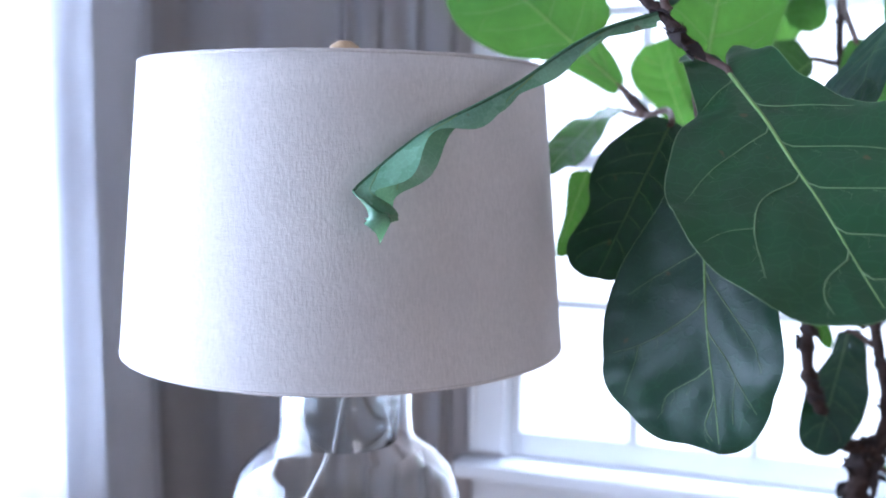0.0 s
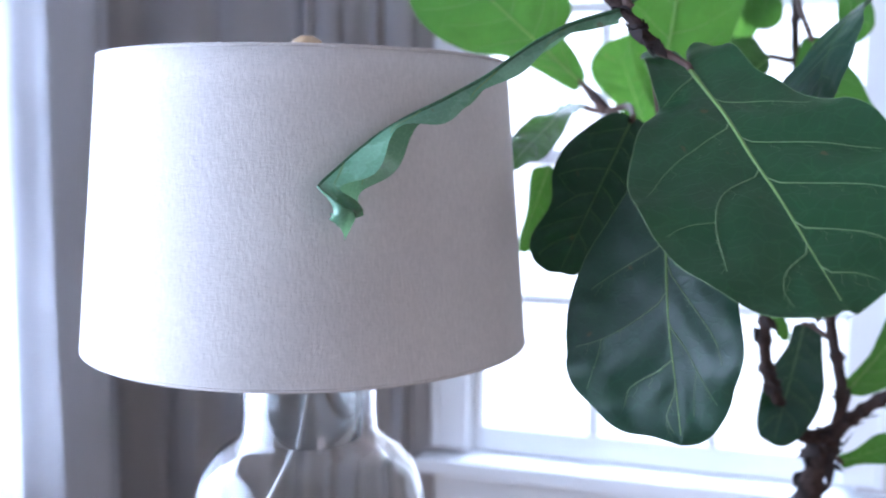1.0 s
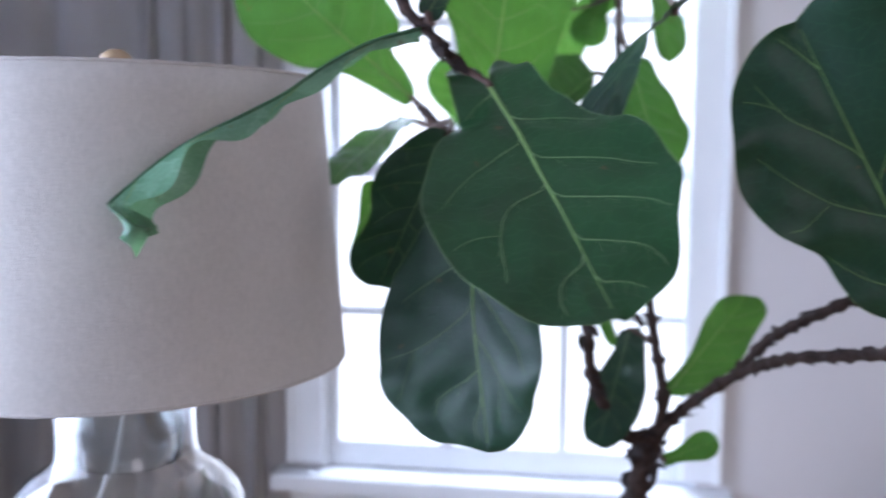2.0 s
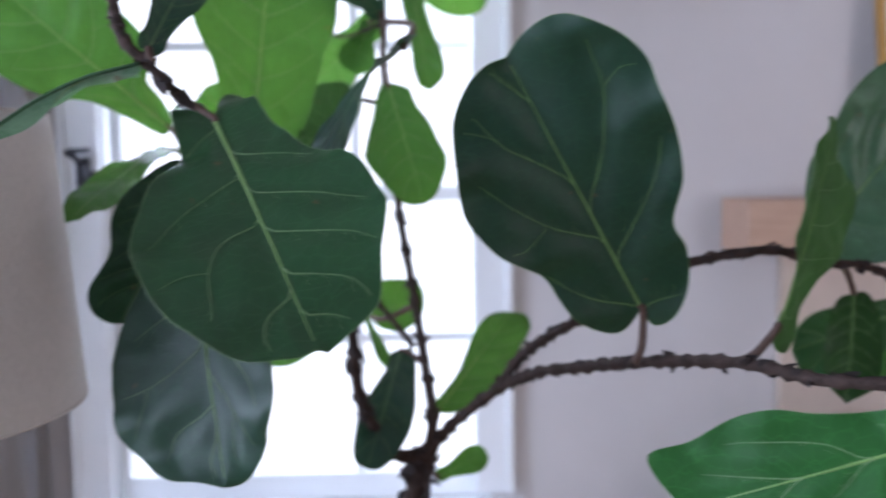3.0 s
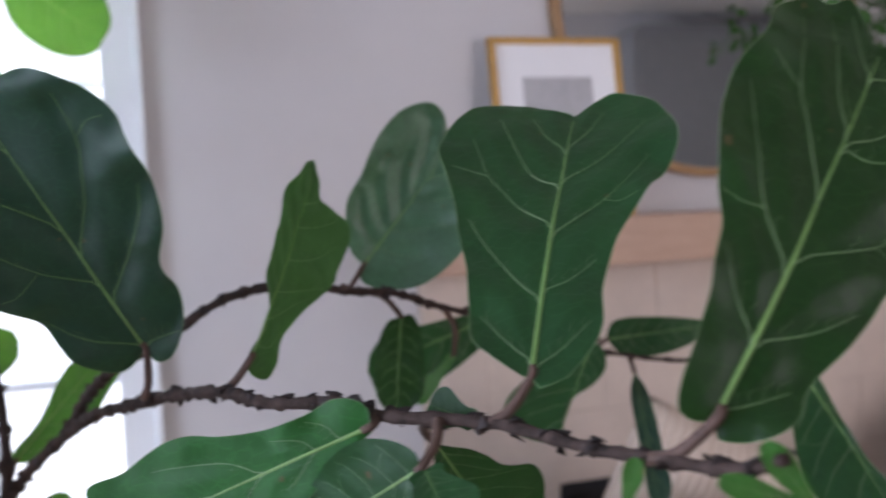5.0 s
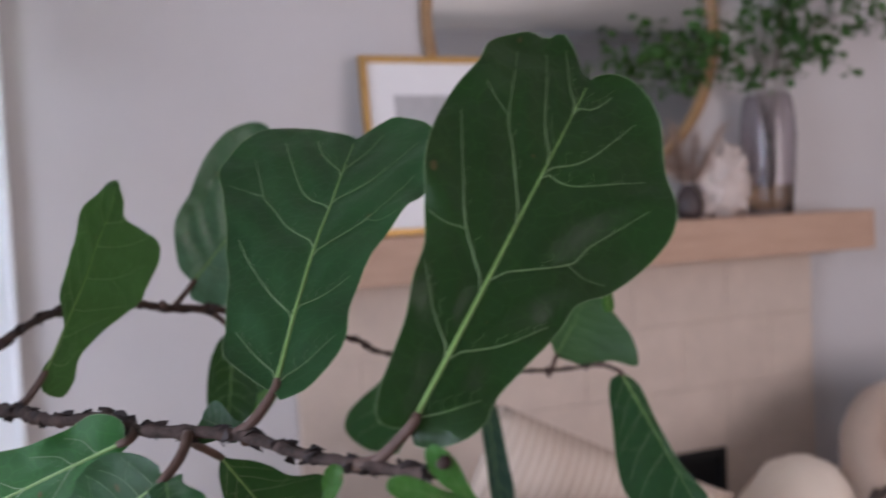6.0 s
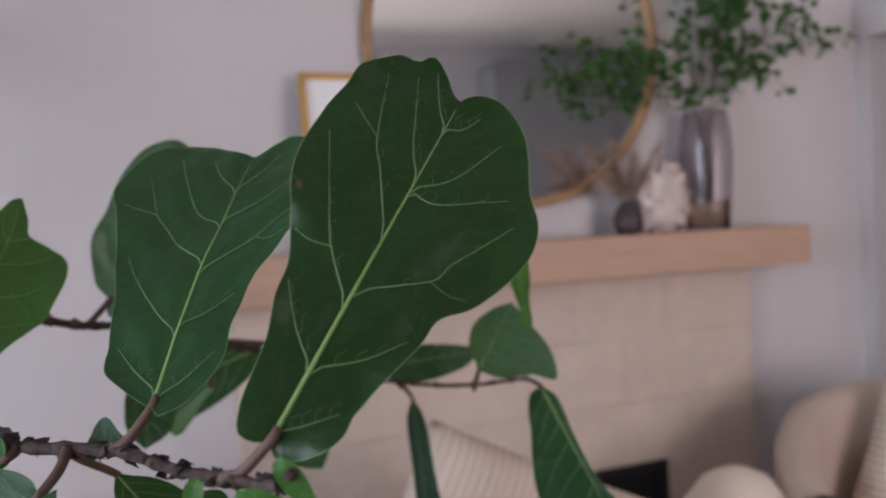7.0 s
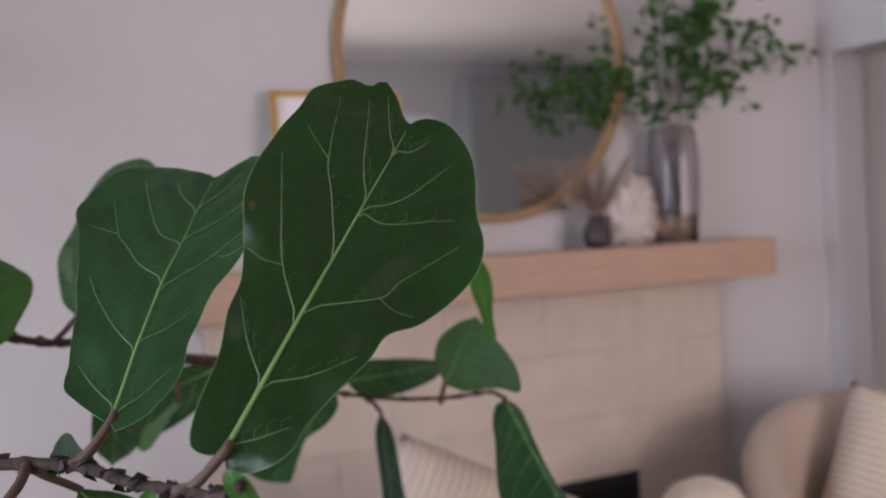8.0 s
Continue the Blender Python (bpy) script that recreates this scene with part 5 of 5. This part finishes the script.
def plume_pot(x, y):
    t = thing("dried_plumes", "beige dried plumes in a small dark pot", "dried flowers", at=(x, y, MANTEL_TOP + 0.0005))
    part("pot", lathe([(0.0005, 0), (0.030, 0), (0.040, 0.02), (0.042, 0.045), (0.030, 0.075), (0.020, 0.088), (0.023, 0.098), (0.018, 0.098), (0.016, 0.085), (0.0005, 0.02)], 32), DARKPOT, t, "small dark glazed pot")
    rnd = random.Random(3)
    for ex, ey, ez in ((-0.13, -0.01, 0.24), (-0.06, -0.03, 0.25), (0.03, 0.0, 0.23), (-0.10, -0.03, 0.15), (0.10, -0.02, 0.25), (-0.03, 0.01, 0.19)):
        pts = spline([(0, 0, 0.06), (ex * 0.3, ey * 0.4, 0.13), (ex, ey, ez)], 10)
        bm = tube(pts, (0.0012, 0.0006), segs=5)
        for i in range(7, len(pts)):
            for _ in range(60):
                d = (pts[min(i + 1, len(pts) - 1)] - pts[i - 1]).normalized() * 0.7 + Vector((rnd.uniform(-1, 1), rnd.uniform(-1, 1), rnd.uniform(-1, 1))) * 0.75
                a = pts[i]
                b = a + d * rnd.uniform(0.020, 0.055)
                o = d.orthogonal().normalized() * 0.0009
                bm.faces.new([bm.verts.new(q) for q in (a - o, a + o, b)])
        part("plume", bm, PLUME, t)


plume_pot(2.165, 2.04)


# ---------------------------------------------------------------- seats before the fire
def stripes(name, base, line, pitch, axis=0):
    m, n, l, b = material(name, 0.9)
    v = coords(n, l)
    sep = n.new("ShaderNodeSeparateXYZ")
    l.new(v, sep.inputs[0])
    k, w = n.new("ShaderNodeMath"), n.new("ShaderNodeMath")
    k.operation, w.operation = "MULTIPLY", "SINE"
    k.inputs[1].default_value = 2 * math.pi / pitch
    l.new(sep.outputs[axis], k.inputs[0])
    l.new(k.outputs[0], w.inputs[0])
    wob = tex(n, l, v, 220.0, 2.0)
    s = n.new("ShaderNodeMath")
    s.operation = "MULTIPLY_ADD"
    l.new(wob, s.inputs[0])
    s.inputs[1].default_value = 0.5
    l.new(w.outputs[0], s.inputs[2])
    l.new(ramp(n, l, s.outputs[0], [(0.35, base), (0.80, line)]), b.inputs["Base Color"])
    bumped(n, l, b, s.outputs[0], 0.5, 0.003)
    return m


STRIPE = stripes("striped_cloth", (0.62, 0.52, 0.43), (0.42, 0.34, 0.28), 0.022, 2)
STRIPE_B = stripes("ribbed_cloth", (0.54, 0.43, 0.35), (0.49, 0.387, 0.313), 0.018, 0)


def cushion(name, m, w, h, d, mat, label):
    """A plump square cushion with drawn-in edges."""
    t = tagged(new(name), label, "cushion")
    t.matrix_world = m
    bm = bmesh.new()
    n = 22
    for s in (-1, 1):
        g = []
        for i in range(n + 1):
            row = []
            for j in range(n + 1):
                u, v = 2 * i / n - 1, 2 * j / n - 1
                pinch = 1 - 0.06 * (1 - abs(u * v)) * (abs(u) ** 3 + abs(v) ** 3) / 2
                puff = max(0.0, (1 - u ** 4) * (1 - v ** 4)) ** 0.55
                row.append(bm.verts.new((u * w / 2 * pinch, s * d / 2 * puff * (1 + 0.08 * noise.noise(Vector((u * 2, v * 2, s)))), h / 2 + v * h / 2 * pinch)))
            g.append(row)
        for i in range(n):
            for j in range(n):
                q = (g[i][j], g[i + 1][j], g[i + 1][j + 1], g[i][j + 1])
                bm.faces.new(q if s < 0 else q[::-1])
    bmesh.ops.remove_doubles(bm, verts=bm.verts[:], dist=0.0004)
    part("cover", bm, mat, t)
    return t


def barrel_chair(x, y, rz, top, mat, label):
    """An armchair with a wrapped back: shell, seat cushion, piping, four short legs. Faces its own -y."""
    t = thing("armchair", label, "armchair", "armchairs before the fireplace", at=(x, y, 0), rz=rz)
    bm = bmesh.new()
    rows = []
    N = 40
    for i in range(N + 1):
        a = radians(-25 + 230 * i / N)
        c = Vector((math.cos(a), math.sin(a), 0))
        dip = 0.20 * (1 - math.sin(max(0, min(math.pi, (a + 0.44) / 4.0 * math.pi)))) ** 1.3
        zt = top - dip
        prof = [(0.40, 0.14), (0.415, 0.20), (0.42, zt - 0.05), (0.405, zt - 0.012), (0.37, zt), (0.33, zt - 0.014), (0.315, zt - 0.05), (0.305, 0.40), (0.30, 0.20), (0.30, 0.14)]
        rows.append([bm.verts.new((c.x * r, c.y * r, z)) for r, z in prof])
    for a, b in zip(rows, rows[1:]):
        for k in range(len(a)):
            bm.faces.new((a[k], b[k], b[(k + 1) % len(a)], a[(k + 1) % len(a)]))
    bm.faces.new(rows[0])
    bm.faces.new(rows[-1][::-1])
    part("backrest", bm, mat, t)
    for i in (0, N):
        a = radians(-25 + 230 * i / N)
        c = Vector((math.cos(a), math.sin(a), 0))
        zt = top - 0.20
        pts = [Vector((c.x * r, c.y * r, z)) for r, z in ((0.40, 0.15), (0.42, zt - 0.05), (0.40, zt - 0.012), (0.37, zt), (0.33, zt - 0.014), (0.315, zt - 0.05), (0.305, 0.40))]
        part("piping", tube(spline(pts, 4), (0.011, 0.011), segs=8), PIPING, t, "dark piping")
    part("seat", lathe([(0.0005, 0.15), (0.28, 0.15), (0.297, 0.18), (0.298, 0.40), (0.28, 0.43), (0.20, 0.445), (0.0005, 0.45)], 48), mat, t)
    for k in range(4):
        a = radians(45 + 90 * k)
        part("leg", tube([(0.27 * math.cos(a), 0.27 * math.sin(a), 0.155), (0.29 * math.cos(a), 0.29 * math.sin(a), 0)], [0.018, 0.012], segs=10), OAK, t)
    return t


barrel_chair(2.68, 1.42, -35, 0.885, TAN, "tan upholstered barrel armchair with dark piping")
cushion("striped_cushion", pose(2.73, 1.53, 0.46, -14, 20, -35), 0.44, 0.44, 0.15, STRIPE, "striped beige cushion leaning in the tan armchair")
barrel_chair(1.30, 1.60, 160, 0.875, CREAM, "cream upholstered barrel armchair before the fireplace")
cushion("ribbed_cushion", pose(1.33, 1.52, 0.47, -8, -24, 160), 0.50, 0.50, 0.14, STRIPE_B, "cream ribbed cushion standing in the cream armchair")


def pouf(x, y):
    t = thing("pouf", "round cream boucle pouf with a domed top", "pouf", at=(x, y, 0))
    bm = lathe([(0.0005, 0.0), (0.20, 0.0), (0.235, 0.03), (0.25, 0.15), (0.235, 0.34), (0.20, 0.50), (0.15, 0.63), (0.085, 0.715), (0.035, 0.738), (0.0005, 0.742)], 56, wobble=0.015)
    part("cover", bm, CREAM, t)


pouf(2.20, 1.66)


# dark rounded shape seen only in the mirror; the cabinet form is made up
def mirror_stand_in():
    t = thing("mirror_stand_in", "dark grey rounded block standing in for the dark shape in the mirror", "cabinet", at=(5.02, BACK, 0))
    bm = bmesh.new()
    w, h, d, r = 1.10, 2.62, 0.30, 0.10
    outline = [(-w, 0.02), (w, 0.02)] + [(w - r + r * math.cos(a), h - r + r * math.sin(a)) for a in (math.pi / 2 * k / 8 for k in range(9))] + [(-w + r - r * math.sin(a), h - r + r * math.cos(a)) for a in (math.pi / 2 * k / 8 for k in range(9))]
    f = [bm.verts.new((x, 0.006, z)) for x, z in outline]
    b = [bm.verts.new((x, d, z)) for x, z in outline]
    bm.faces.new(f[::-1])
    bm.faces.new(b)
    for k in range(len(f)):
        bm.faces.new((f[k], b[k], b[(k + 1) % len(f)], f[(k + 1) % len(f)]))
    part("body", bm, plain("grey_lacquer", (0.27, 0.27, 0.275), 0.32, vary=0.08), t, smooth=False)
    for s in (-1, 1):
        part("door", box((s * 0.006 + (0 if s > 0 else -1.05), d, 0.06), (s * 0.006 + (1.05 if s > 0 else 0), d + 0.018, 2.50), 0.004), plain("grey_door", (0.28, 0.28, 0.285), 0.32, vary=0.08), t, smooth=False)
    part("plinth", box((-1.06, 0.006, 0.0), (1.06, d - 0.03, 0.022), 0.002), BLACK, t, smooth=False)


mirror_stand_in()


def holdback():
    """Dark hook for the drape on the window casing."""
    t = thing("curtain_holdback", "dark bronze curtain holdback on the window casing", "hardware", at=(-0.566, WALL_Y - 0.022, 1.455))
    part("plate", box((-0.016, -0.014, -0.105), (0.016, -0.0005, 0.0), 0.004), BRONZE, t)
    part("arm", tube(spline([(0, -0.008, -0.02), (-0.01, -0.03, 0.0), (-0.02, -0.05, 0.012), (0.035, -0.06, 0.016)], 5), (0.007, 0.006), segs=8), BRONZE, t)
    part("hook", tube(spline([(0, -0.008, -0.02), (0.012, -0.035, -0.05), (0.030, -0.055, -0.062), (0.040, -0.055, -0.030)], 5), (0.012, 0.014), segs=8), BRONZE, t)


holdback()
